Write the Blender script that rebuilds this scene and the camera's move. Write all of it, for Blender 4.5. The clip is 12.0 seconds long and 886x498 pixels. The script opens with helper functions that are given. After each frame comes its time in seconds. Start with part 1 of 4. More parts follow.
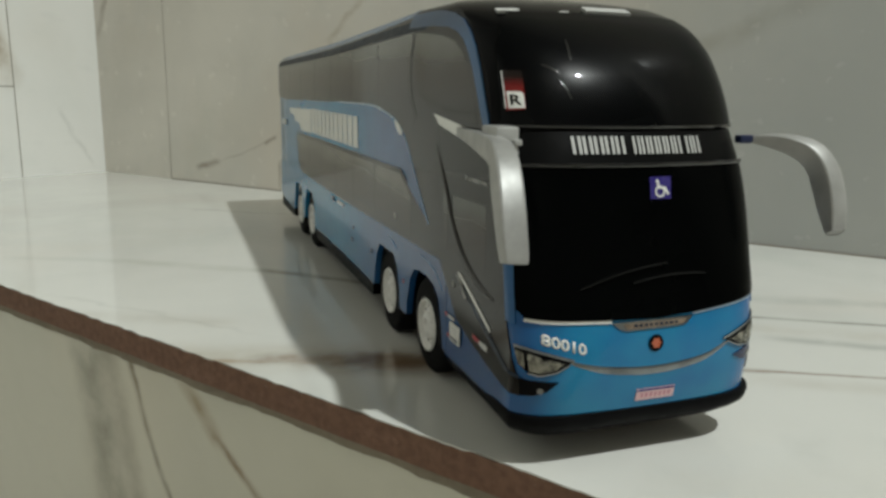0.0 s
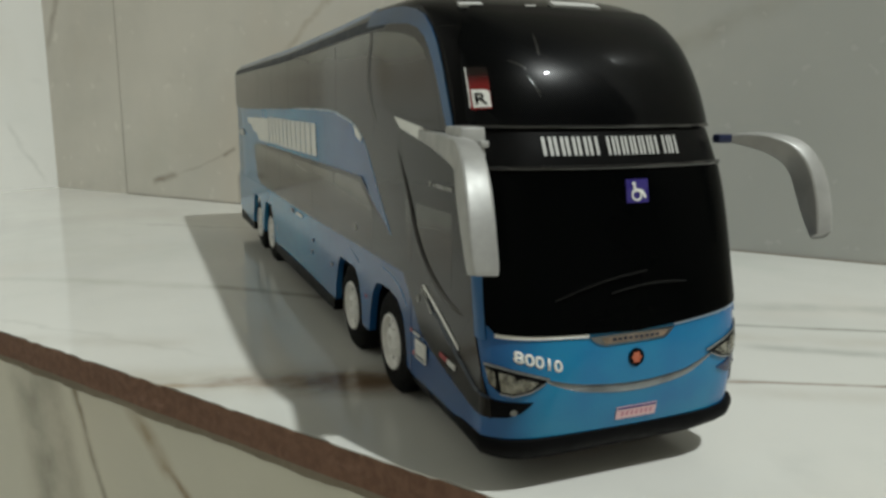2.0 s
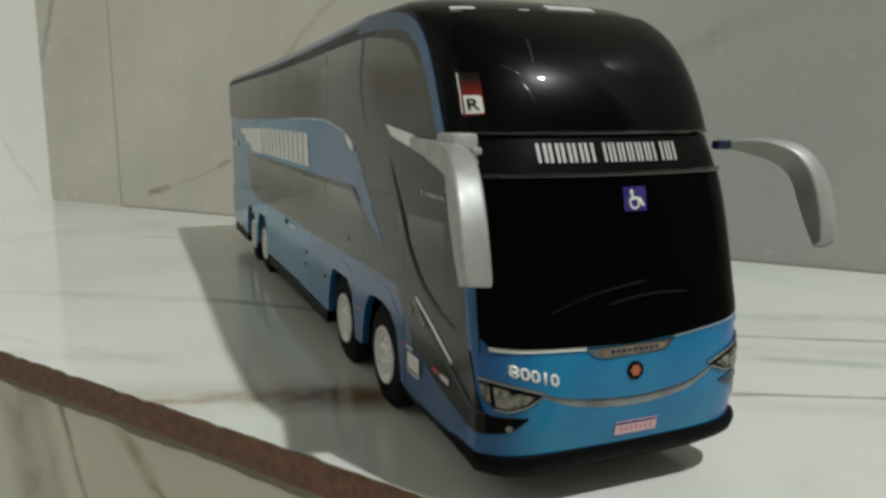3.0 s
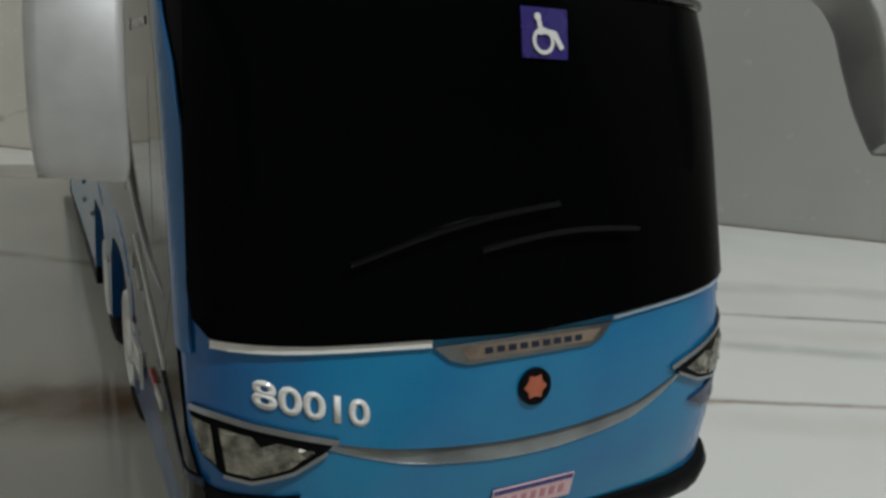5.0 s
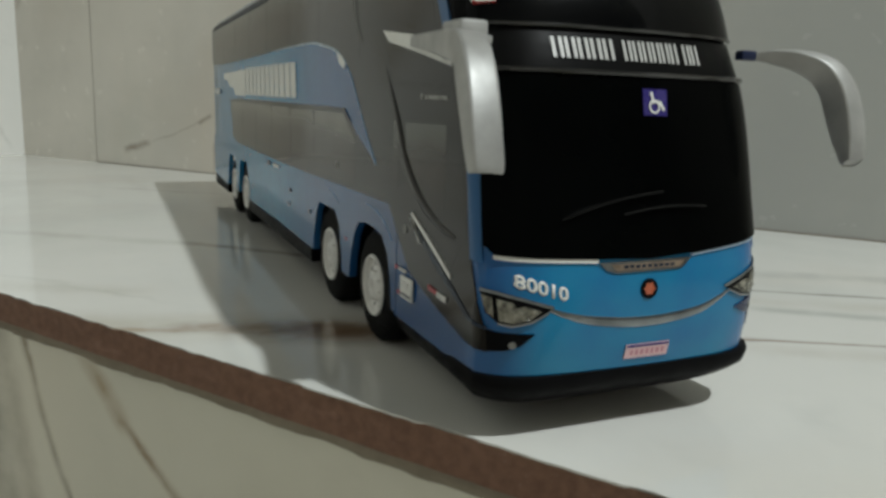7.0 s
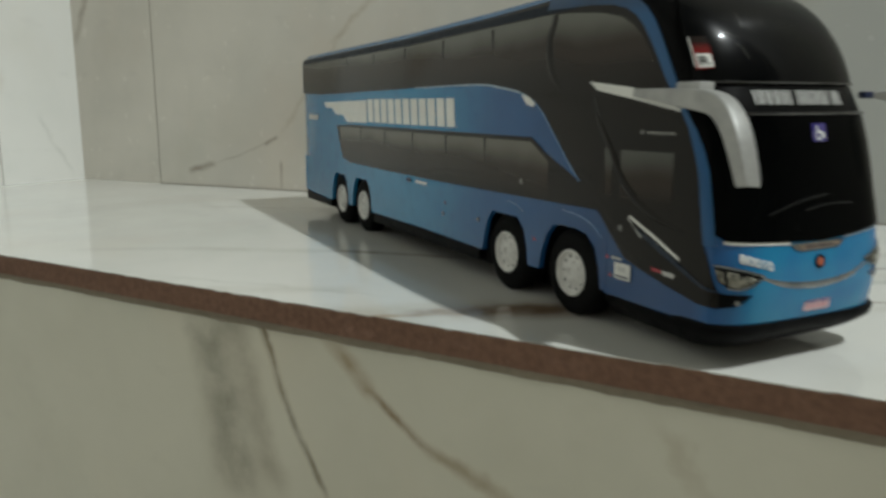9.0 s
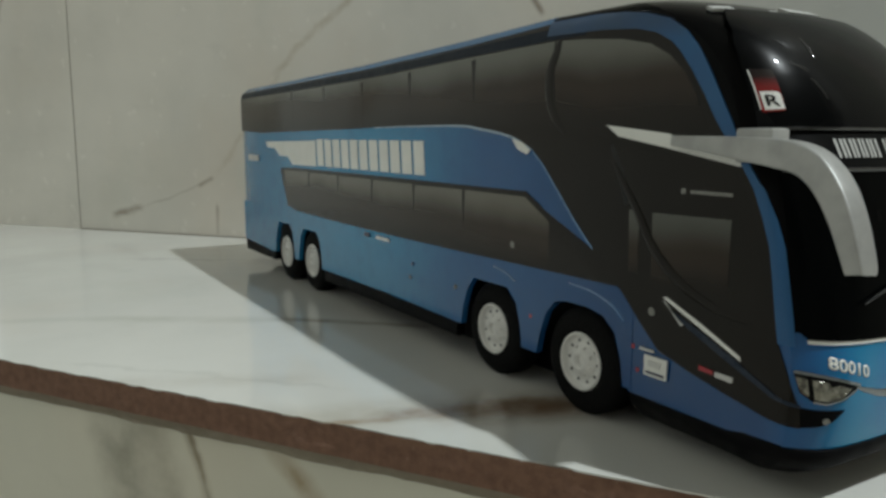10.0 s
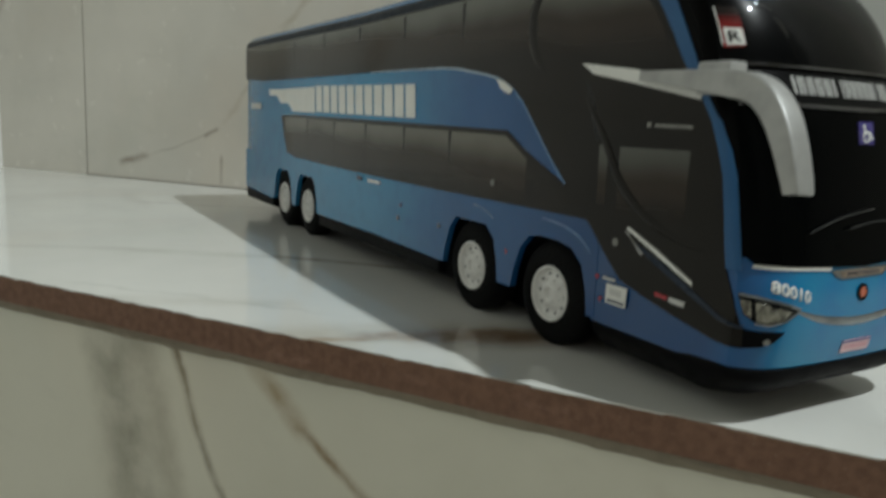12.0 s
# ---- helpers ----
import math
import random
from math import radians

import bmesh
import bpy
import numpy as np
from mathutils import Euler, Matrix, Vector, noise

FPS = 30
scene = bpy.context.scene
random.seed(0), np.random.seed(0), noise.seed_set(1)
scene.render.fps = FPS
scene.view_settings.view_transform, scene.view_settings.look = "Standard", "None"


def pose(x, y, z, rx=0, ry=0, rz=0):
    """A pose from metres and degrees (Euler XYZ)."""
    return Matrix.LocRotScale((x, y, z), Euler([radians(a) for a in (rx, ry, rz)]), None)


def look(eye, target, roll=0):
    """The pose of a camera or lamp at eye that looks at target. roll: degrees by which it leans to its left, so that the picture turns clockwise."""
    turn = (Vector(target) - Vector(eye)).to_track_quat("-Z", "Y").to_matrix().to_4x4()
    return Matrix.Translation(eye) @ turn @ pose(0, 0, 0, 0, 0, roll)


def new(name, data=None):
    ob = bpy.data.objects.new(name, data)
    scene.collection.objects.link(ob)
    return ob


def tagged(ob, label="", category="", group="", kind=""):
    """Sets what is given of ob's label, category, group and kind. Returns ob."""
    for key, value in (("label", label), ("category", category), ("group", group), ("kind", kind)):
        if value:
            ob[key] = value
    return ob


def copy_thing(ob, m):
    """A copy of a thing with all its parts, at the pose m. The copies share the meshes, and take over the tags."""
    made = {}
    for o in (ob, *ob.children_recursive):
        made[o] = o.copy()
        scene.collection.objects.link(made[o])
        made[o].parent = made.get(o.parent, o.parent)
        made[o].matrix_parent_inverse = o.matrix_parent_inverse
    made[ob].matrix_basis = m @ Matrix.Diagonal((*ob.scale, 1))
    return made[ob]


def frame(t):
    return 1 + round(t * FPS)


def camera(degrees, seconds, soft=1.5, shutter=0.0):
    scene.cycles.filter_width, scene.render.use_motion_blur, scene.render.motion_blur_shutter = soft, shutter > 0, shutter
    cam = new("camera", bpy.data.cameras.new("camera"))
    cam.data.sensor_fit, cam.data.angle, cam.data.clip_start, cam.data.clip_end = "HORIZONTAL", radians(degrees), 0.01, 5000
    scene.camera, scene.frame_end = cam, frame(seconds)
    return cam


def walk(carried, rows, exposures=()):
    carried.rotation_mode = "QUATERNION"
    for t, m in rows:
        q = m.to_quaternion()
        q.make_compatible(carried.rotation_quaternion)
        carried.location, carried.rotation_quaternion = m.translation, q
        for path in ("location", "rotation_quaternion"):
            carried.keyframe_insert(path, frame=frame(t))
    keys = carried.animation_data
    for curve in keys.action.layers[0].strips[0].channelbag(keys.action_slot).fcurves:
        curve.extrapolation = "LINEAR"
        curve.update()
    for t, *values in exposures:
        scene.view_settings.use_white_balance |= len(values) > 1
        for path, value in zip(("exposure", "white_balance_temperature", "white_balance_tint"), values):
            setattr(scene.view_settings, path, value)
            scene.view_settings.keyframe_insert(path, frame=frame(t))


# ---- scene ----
# A toy coach on a tiled ledge. Lengths of the coach are in coach widths, K metres each.
K = 0.085
cam = camera(60.0, 12.0, soft=3.0, shutter=0.5)
PATH = [
    (0, (-0.13427, -0.18462, 0.11190), (-0.06838, -0.00059, 0.07076), 0.90),
    (0.5, (-0.13071, -0.17843, 0.10938), (-0.06312, 0.00510, 0.06877), 0.60),
    (1, (-0.13201, -0.17115, 0.10875), (-0.06218, 0.01164, 0.06862), 0.31),
    (1.5, (-0.13045, -0.17048, 0.10849), (-0.05757, 0.01152, 0.07023), 0.52),
    (2, (-0.12715, -0.16892, 0.10827), (-0.05321, 0.01268, 0.07015), 0.30),
    (2.5, (-0.12656, -0.16639, 0.10901), (-0.05167, 0.01485, 0.07105), 0.08),
    (3, (-0.12316, -0.16363, 0.10680), (-0.04864, 0.01832, 0.07160), 0.04),
    (3.5, (-0.09041, -0.11868, 0.09373), (-0.01254, 0.06269, 0.06301), 0.81),
    (3.7, (-0.08043, -0.11083, 0.09175), (-0.00069, 0.07038, 0.06523), 2.10),
    (4, (-0.06838, -0.08878, 0.08036), (0.02025, 0.08726, 0.04786), 1.38),
    (4.5, (-0.05987, -0.08100, 0.07795), (0.03112, 0.09277, 0.04025), 2.13),
    (5, (-0.05658, -0.07820, 0.07739), (0.03551, 0.09372, 0.03424), 2.58),
    (5.5, (-0.06269, -0.08724, 0.08383), (0.02515, 0.08700, 0.04113), 3.08),
    (6, (-0.06451, -0.09352, 0.08538), (0.02173, 0.08241, 0.04650), 2.84),
    (6.5, (-0.08340, -0.11833, 0.08368), (-0.00055, 0.05985, 0.04781), 3.36),
    (6.7, (-0.09974, -0.13113, 0.07976), (-0.02209, 0.04876, 0.04092), 2.61),
    (7, (-0.12276, -0.14969, 0.08308), (-0.04357, 0.02959, 0.04451), 2.01),
    (7.5, (-0.15384, -0.18901, 0.09788), (-0.07206, -0.01079, 0.05976), 1.01),
    (8, (-0.18121, -0.22122, 0.11257), (-0.09688, -0.04411, 0.07491), 0.01),
    (8.3, (-0.19818, -0.22725, 0.11587), (-0.11233, -0.05081, 0.07849), -0.59),
    (8.5, (-0.21099, -0.21863, 0.11340), (-0.12526, -0.04218, 0.07574), -0.66),
    (9, (-0.24310, -0.18082, 0.09373), (-0.15487, -0.00552, 0.05655), 0.07),
    (9.5, (-0.22990, -0.11431, 0.09777), (-0.13105, 0.05647, 0.06672), -0.46),
    (10, (-0.21988, -0.10896, 0.09926), (-0.11818, 0.06045, 0.07001), 0.11),
    (10.5, (-0.22592, -0.12449, 0.10110), (-0.12524, 0.04559, 0.07214), 0.53),
    (11, (-0.22498, -0.13458, 0.10218), (-0.12254, 0.03435, 0.07264), 0.93),
    (11.5, (-0.22507, -0.13838, 0.10160), (-0.12282, 0.03037, 0.07047), 0.83),
    (12, (-0.21724, -0.12729, 0.08398), (-0.11781, 0.04240, 0.04906), 2.69),
]
EXPOSURES = [(0.0, -0.01, 6520, 10), (3.0, -0.05, 6480, 10), (3.6, -0.18, 6350, 12), (5.5, -0.34, 6230, 15), (6.0, -0.33, 6230, 15), (6.5, -0.17, 6280, 13), (8.5, -0.04, 6400, 10), (9.5, -0.06, 6300, 10), (10.0, -0.10, 6250, 10), (12.0, -0.09, 6250, 10)]
walk(cam, [(t, look(eye, target, roll)) for t, eye, target, roll in PATH], EXPOSURES)

# ---- light ----
world = bpy.data.worlds.new("room_world")
world.use_nodes = True
world.node_tree.nodes["Background"].inputs[0].default_value = (0.5, 0.5, 0.5, 1)
world.node_tree.nodes["Background"].inputs[1].default_value = 0.02
scene.world = world
LAMP_AT = (9.2, -14.7, 30.8)
bulb = bpy.data.lights.new("bulb", "SPOT")
bulb.energy, bulb.shadow_soft_size, bulb.color = 268.0, 0.045, (0.94, 1.0, 0.97)
bulb.spot_size, bulb.spot_blend = radians(150), 0.4
# The lamp hangs near the tiled wall and is turned into the room.
new("bulb", bulb).matrix_world = look([K * v for v in LAMP_AT], [K * (LAMP_AT[0] - 0.54 * 20), K * (LAMP_AT[1] - 0.44 * 20), K * (LAMP_AT[2] - 20 * 0.9)])


# ---- materials ----
class Nodes:
    """A short way to write node trees."""

    def __init__(self, name):
        self.mat = bpy.data.materials.new(name)
        self.mat.use_nodes = True
        self.tree = self.mat.node_tree
        self.bsdf = self.tree.nodes["Principled BSDF"]
        self.coord = None

    def node(self, kind, operation=""):
        made = self.tree.nodes.new(kind)
        if operation:
            made.operation = operation
        return made

    def put(self, socket, value):
        if isinstance(value, bpy.types.NodeSocket):
            self.tree.links.new(value, socket)
        elif isinstance(value, tuple) and len(value) == 3 and socket.type == "RGBA":
            socket.default_value = (*value, 1)
        else:
            socket.default_value = value

    def place(self):
        """Coordinates of the object, in coach widths."""
        if self.coord is None:
            scale = self.node("ShaderNodeVectorMath", operation="SCALE")
            self.put(scale.inputs[0], self.node("ShaderNodeTexCoord").outputs["Object"])
            scale.inputs["Scale"].default_value = 1 / K
            self.coord = scale.outputs[0]
        return self.coord

    def axis(self, n):
        split = self.node("ShaderNodeSeparateXYZ")
        self.put(split.inputs[0], self.place())
        return split.outputs[n]

    def math(self, op, a, b=0.0, c=0.0):
        m = self.node("ShaderNodeMath", operation=op)
        for socket, value in zip(m.inputs, (a, b, c)):
            self.put(socket, value)
        return m.outputs[0]

    def noise(self, scale, detail=4.0, stretch=(1, 1, 1), rough=0.55):
        n = self.node("ShaderNodeTexNoise")
        v = self.node("ShaderNodeVectorMath", operation="MULTIPLY")
        self.put(v.inputs[0], self.place())
        v.inputs[1].default_value = stretch
        self.put(n.inputs["Vector"], v.outputs[0])
        n.inputs["Scale"].default_value, n.inputs["Detail"].default_value, n.inputs["Roughness"].default_value = scale, detail, rough
        return n.outputs["Fac"]

    def span(self, value, low, high, to_low=0.0, to_high=1.0):
        r = self.node("ShaderNodeMapRange")
        r.interpolation_type = "SMOOTHSTEP"
        for socket, v in zip(r.inputs, (value, low, high, to_low, to_high)):
            self.put(socket, v)
        return r.outputs[0]

    def mix(self, factor, a, b):
        m = self.node("ShaderNodeMix")
        m.data_type = "RGBA"
        self.put(m.inputs[0], factor)
        self.put(m.inputs[6], a)
        self.put(m.inputs[7], b)
        return m.outputs[2]

    def ramp(self, value, stops):
        """A colour ramp from stops of position and colour."""
        out = stops[0][1]
        for (a, _), (b, colour) in zip(stops, stops[1:]):
            out = self.mix(self.span(value, a, b), out, colour)
        return out

    def finish(self, colour, rough=0.5, metal=0.0, bump=None, depth=0.1, coat=0.0, specular=0.5):
        self.put(self.bsdf.inputs["Base Color"], colour)
        self.put(self.bsdf.inputs["Roughness"], rough)
        self.put(self.bsdf.inputs["Metallic"], metal)
        self.put(self.bsdf.inputs["Coat Weight"], coat)
        self.put(self.bsdf.inputs["Specular IOR Level"], specular)
        if bump is not None:
            b = self.node("ShaderNodeBump")
            b.inputs["Strength"].default_value, b.inputs["Distance"].default_value = depth, 0.001
            self.put(b.inputs["Height"], bump)
            self.put(self.bsdf.inputs["Normal"], b.outputs[0])
        return self.mat


def marble(name, axes, veins, base=(0.70, 0.69, 0.64), cloud=(0.60, 0.595, 0.55), rough=0.12):
    """Glazed tile with veins: each is two ends in the plane of axes, a half width, a waver, a colour and a strength."""
    n = Nodes(name)
    clouds = n.span(n.noise(0.55, 5.0), 0.35, 0.75)
    colour = n.mix(clouds, base, cloud)
    colour = n.mix(n.span(n.noise(2.3, 6.0, (1, 1, 2.5)), 0.55, 0.8, 0.0, 0.25), colour, tuple(0.86 * v for v in cloud))
    colour = n.mix(n.span(n.noise(0.42, 3.0, (1, 1.3, 0.8)), 0.48, 0.72, 0.0, 0.45), colour, (base[0] * 0.93, base[1] * 0.86, base[2] * 0.80))
    colour = n.mix(n.span(n.noise(0.65, 4.0, (1.2, 0.8, 1)), 0.5, 0.75, 0.0, 0.35), colour, (cloud[0] * 0.90, cloud[1] * 0.94, cloud[2] * 0.92))
    u, v = n.axis(axes[0]), n.axis(axes[1])
    wave = n.math("SUBTRACT", n.noise(1.1, 6.0, rough=0.6), 0.5)
    fine = n.math("SUBTRACT", n.noise(5.0, 5.0, rough=0.65), 0.5)
    streak = n.noise(3.0, 4.0)
    for (x0, y0), (x1, y1), wide, waver, tint, strength in veins:
        long = math.hypot(x1 - x0, y1 - y0)
        dx, dy = (x1 - x0) / long, (y1 - y0) / long
        pu, pv = n.math("SUBTRACT", u, x0), n.math("SUBTRACT", v, y0)
        along = n.math("MULTIPLY_ADD", pu, dx, n.math("MULTIPLY", pv, dy))
        off = n.math("MULTIPLY_ADD", pu, -dy, n.math("MULTIPLY", pv, dx))
        off = n.math("MULTIPLY_ADD", wave, waver, off)
        off = n.math("ABSOLUTE", n.math("MULTIPLY_ADD", fine, waver * 0.35, off))
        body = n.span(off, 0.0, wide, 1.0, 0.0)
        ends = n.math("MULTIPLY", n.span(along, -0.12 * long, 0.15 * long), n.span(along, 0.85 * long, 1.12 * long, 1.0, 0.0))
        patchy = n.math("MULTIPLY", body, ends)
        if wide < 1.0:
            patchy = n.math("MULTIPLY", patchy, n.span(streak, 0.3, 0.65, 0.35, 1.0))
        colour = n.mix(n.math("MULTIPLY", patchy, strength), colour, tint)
    gloss = n.span(n.noise(6.0, 3.0), 0.3, 0.8, rough * 0.85, rough * 1.35)
    return n.finish(colour, gloss, bump=n.noise(1.5, 2.0), depth=0.02)


BROWN, GREY, SAND = (0.16, 0.10, 0.055), (0.30, 0.30, 0.27), (0.33, 0.25, 0.14)
# Veins of the ledge run in the plane of the ground, those of walls along the wall and up.
LEDGE_VEINS = [
    ((-2.8, 4.3), (-1.9, 3.93), 0.12, 0.20, GREY, 0.16),
    ((-2.0, 3.97), (-0.82, 3.24), 0.13, 0.16, (0.36, 0.34, 0.28), 0.32),
    ((-0.98, 3.36), (-0.27, 2.70), 0.08, 0.12, (0.20, 0.16, 0.11), 0.7),
    ((-0.27, 2.70), (1.6, 1.42), 0.05, 0.2, GREY, 0.5),
    ((1.55, 1.43), (2.35, 0.96), 0.042, 0.08, (0.21, 0.20, 0.17), 0.85),
    ((2.35, 0.96), (3.1, 0.48), 0.032, 0.08, (0.20, 0.19, 0.16), 0.85),
    ((1.45, 1.02), (2.4, 0.38), 0.10, 0.12, (0.44, 0.44, 0.41), 0.65),
    ((1.9, 1.75), (3.2, 1.0), 0.16, 0.3, (0.50, 0.50, 0.47), 0.6),
    ((1.1, 1.42), (2.9, 0.36), 0.16, 0.16, (0.58, 0.545, 0.475), 0.5),
    ((0.8, 0.60), (2.0, -0.04), 0.13, 0.18, (0.58, 0.55, 0.485), 0.45),
    ((-1.62, 1.60), (-1.10, 1.40), 0.045, 0.10, (0.30, 0.20, 0.12), 0.85),
    ((-1.75, 1.66), (-0.30, 1.22), 0.30, 0.20, (0.42, 0.36, 0.27), 0.55),
    ((-1.25, 1.48), (-0.50, 1.27), 0.13, 0.16, (0.21, 0.13, 0.075), 0.85),
    ((-0.95, 1.34), (0.35, 0.97), 0.24, 0.26, (0.17, 0.105, 0.06), 0.9),
    ((0.30, 0.98), (1.10, 0.60), 0.05, 0.10, (0.20, 0.115, 0.06), 0.9),
    ((1.05, 0.62), (1.75, 0.26), 0.026, 0.05, (0.19, 0.105, 0.055), 1.0),
    ((-1.5, 6.4), (1.0, 5.0), 0.08, 0.5, GREY, 0.3),
    ((-2.3, 3.0), (-1.2, 1.9), 0.05, 0.4, GREY, 0.2),
    ((-2.2, 2.55), (-1.3, 2.15), 0.16, 0.3, (0.50, 0.47, 0.41), 0.4),
]
WALL_VEINS_AND_SHADE = [
    ((2.03, 0.19), (2.48, 0.31), 0.075, 0.14, BROWN, 0.8),
    ((2.45, 0.30), (3.50, 0.66), 0.028, 0.12, (0.35, 0.31, 0.25), 0.4),
    ((3.32, 0.58), (3.52, 0.68), 0.045, 0.06, BROWN, 0.6),
    ((3.56, 0.02), (3.57, 0.37), 0.038, 0.05, BROWN, 0.75),
    ((7.25, 2.47), (7.36, 2.30), 0.05, 0.05, BROWN, 0.85),
    ((8.4, 1.60), (9.9, 2.20), 0.14, 0.3, SAND, 0.5),
    ((3.6, 0.75), (4.5, 1.90), 0.06, 0.3, SAND, 0.25),
    ((4.4, 1.86), (5.5, 2.70), 0.07, 0.3, SAND, 0.45),
    ((0.05, 2.0), (0.5, 3.0), 0.09, 0.2, BROWN, 0.6),
    ((9.97, 0.3), (12.6, 1.4), 0.12, 0.8, SAND, 0.2),
    # Grey cloud of the tile; also paints the right wall's dimmer light into colour.
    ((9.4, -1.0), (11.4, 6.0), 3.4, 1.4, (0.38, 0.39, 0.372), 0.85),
]
SIDE_VEINS = [
    ((1.25, 1.3), (1.7, 2.9), 0.25, 0.4, SAND, 0.7),
    ((0.2, 0.1), (0.6, 0.9), 0.06, 0.3, GREY, 0.25),
]
APRON_VEINS = [
    ((3.93, -0.10), (3.78, -1.3), 0.32, 0.4, (0.27, 0.255, 0.19), 0.8),
    ((3.72, -0.15), (3.45, -1.2), 0.16, 0.3, (0.33, 0.30, 0.22), 0.6),
    ((3.53, -0.12), (3.34, -0.62), 0.05, 0.12, (0.27, 0.21, 0.12), 0.75),
    ((3.52, -0.12), (3.34, -0.62), 0.022, 0.12, (0.17, 0.13, 0.07), 0.6),
    ((3.34, -0.60), (3.06, -1.2), 0.04, 0.14, (0.17, 0.13, 0.07), 0.8),
    ((3.08, -0.12), (2.72, -0.45), 0.085, 0.14, (0.33, 0.23, 0.11), 0.9),
    ((2.74, -0.43), (2.36, -0.70), 0.045, 0.14, (0.25, 0.16, 0.07), 0.95),
    ((2.38, -0.69), (1.85, -0.87), 0.07, 0.2, (0.34, 0.26, 0.15), 0.7),
    ((1.2, -0.3), (0.4, -1.2), 0.08, 0.5, SAND, 0.25),
]
ledge_glaze = marble("ledge_glaze", (0, 1), LEDGE_VEINS, base=(0.72, 0.715, 0.67), cloud=(0.63, 0.63, 0.59), rough=0.075)
wall_glaze = marble("wall_glaze", (0, 2), WALL_VEINS_AND_SHADE, base=(0.69, 0.655, 0.585), cloud=(0.59, 0.565, 0.505), rough=0.22)
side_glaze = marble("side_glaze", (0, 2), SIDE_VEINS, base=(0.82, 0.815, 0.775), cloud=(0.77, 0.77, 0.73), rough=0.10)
apron_glaze = marble("apron_glaze", (0, 2), APRON_VEINS, base=(0.73, 0.715, 0.605), cloud=(0.65, 0.635, 0.53), rough=0.2)


def clay_material():
    n = Nodes("fired_clay")
    colour = n.mix(n.span(n.noise(26.0, 6.0), 0.3, 0.75), (0.225, 0.125, 0.083), (0.160, 0.086, 0.058))
    colour = n.mix(n.span(n.noise(70.0, 3.0), 0.62, 0.8), colour, (0.28, 0.19, 0.145))
    return n.finish(colour, 0.9, bump=n.noise(30.0, 6.0), depth=0.8)


def grout_material():
    n = Nodes("grout")
    return n.finish(n.mix(n.noise(20.0, 5.0), (0.20, 0.17, 0.125), (0.29, 0.25, 0.19)), 0.9, bump=n.noise(40.0), depth=0.5)


def paint(name, colour, rough=0.25, metal=0.0, coat=0.0, spread=0.10, scale=4.0, specular=0.5):
    """A plain painted or moulded surface with faint clouds and wear."""
    n = Nodes(name)
    shade = n.mix(n.span(n.noise(scale, 5.0), 0.3, 0.75), colour, tuple(v * (1 - spread) for v in colour))
    gloss = n.span(n.noise(scale * 4, 4.0), 0.3, 0.8, rough * 0.85, rough * 1.3)
    return n.finish(shade, gloss, metal, bump=n.noise(scale * 12, 3.0), depth=0.015, coat=coat, specular=specular)


DEEP_BLUE = (0.010, 0.063, 0.19)


def livery_material():
    """Blue livery, paler along the flank's middle, deeper towards the cab, with faint print mottling."""
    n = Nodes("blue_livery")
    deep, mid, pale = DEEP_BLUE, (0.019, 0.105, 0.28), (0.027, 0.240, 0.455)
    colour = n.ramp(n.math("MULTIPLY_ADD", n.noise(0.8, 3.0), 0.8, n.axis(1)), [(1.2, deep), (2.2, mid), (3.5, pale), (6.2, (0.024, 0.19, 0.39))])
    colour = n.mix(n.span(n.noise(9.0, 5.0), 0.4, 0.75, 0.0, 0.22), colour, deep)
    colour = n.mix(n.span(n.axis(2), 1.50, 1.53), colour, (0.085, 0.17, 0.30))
    return n.finish(colour, n.span(n.noise(5.0), 0.3, 0.8, 0.09, 0.15), bump=n.noise(25.0, 3.0), depth=0.004, specular=0.38)


def nose_material():
    n = Nodes("blue_nose")
    colour = n.mix(n.span(n.noise(2.2, 3.0), 0.35, 0.7), (0.006, 0.205, 0.395), (0.006, 0.142, 0.345))
    # Blue deepens at both corners; the darker navy there paints in a reflection.
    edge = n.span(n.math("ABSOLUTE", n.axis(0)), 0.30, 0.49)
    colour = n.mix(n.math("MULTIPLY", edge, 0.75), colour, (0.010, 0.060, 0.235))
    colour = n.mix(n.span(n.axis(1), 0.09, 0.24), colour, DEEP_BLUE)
    return n.finish(colour, n.span(n.noise(10.0), 0.3, 0.8, 0.16, 0.26), bump=n.noise(25.0, 3.0), depth=0.004)


def stripe_material():
    """Blue stripe; a darker grey over the roof edge tones down lamplight there."""
    n = Nodes("stripe_print")
    colour = n.mix(n.span(n.axis(2), 1.48, 1.58), (0.024, 0.105, 0.245), (0.03, 0.07, 0.14))
    colour = n.mix(n.span(n.noise(6.0, 5.0), 0.35, 0.75, 0.0, 0.25), colour, (0.02, 0.08, 0.22))
    return n.finish(colour, 0.3, bump=n.noise(30.0, 3.0), depth=0.015, specular=0.3)


def dome_material():
    """Vacuum-formed black plastic with a slightly uneven, scratched gloss."""
    n = Nodes("black_dome")
    ripple = n.math("MULTIPLY_ADD", n.noise(4.0, 2.0), 1.0, n.math("MULTIPLY", n.noise(16.0, 3.0), 0.12))
    mat = n.finish((0.0011, 0.0014, 0.0017), 0.26, bump=ripple, depth=0.12, coat=0.14, specular=0.05)
    n.put(n.bsdf.inputs["Coat Normal"], n.bsdf.inputs["Normal"].links[0].from_socket)
    return mat


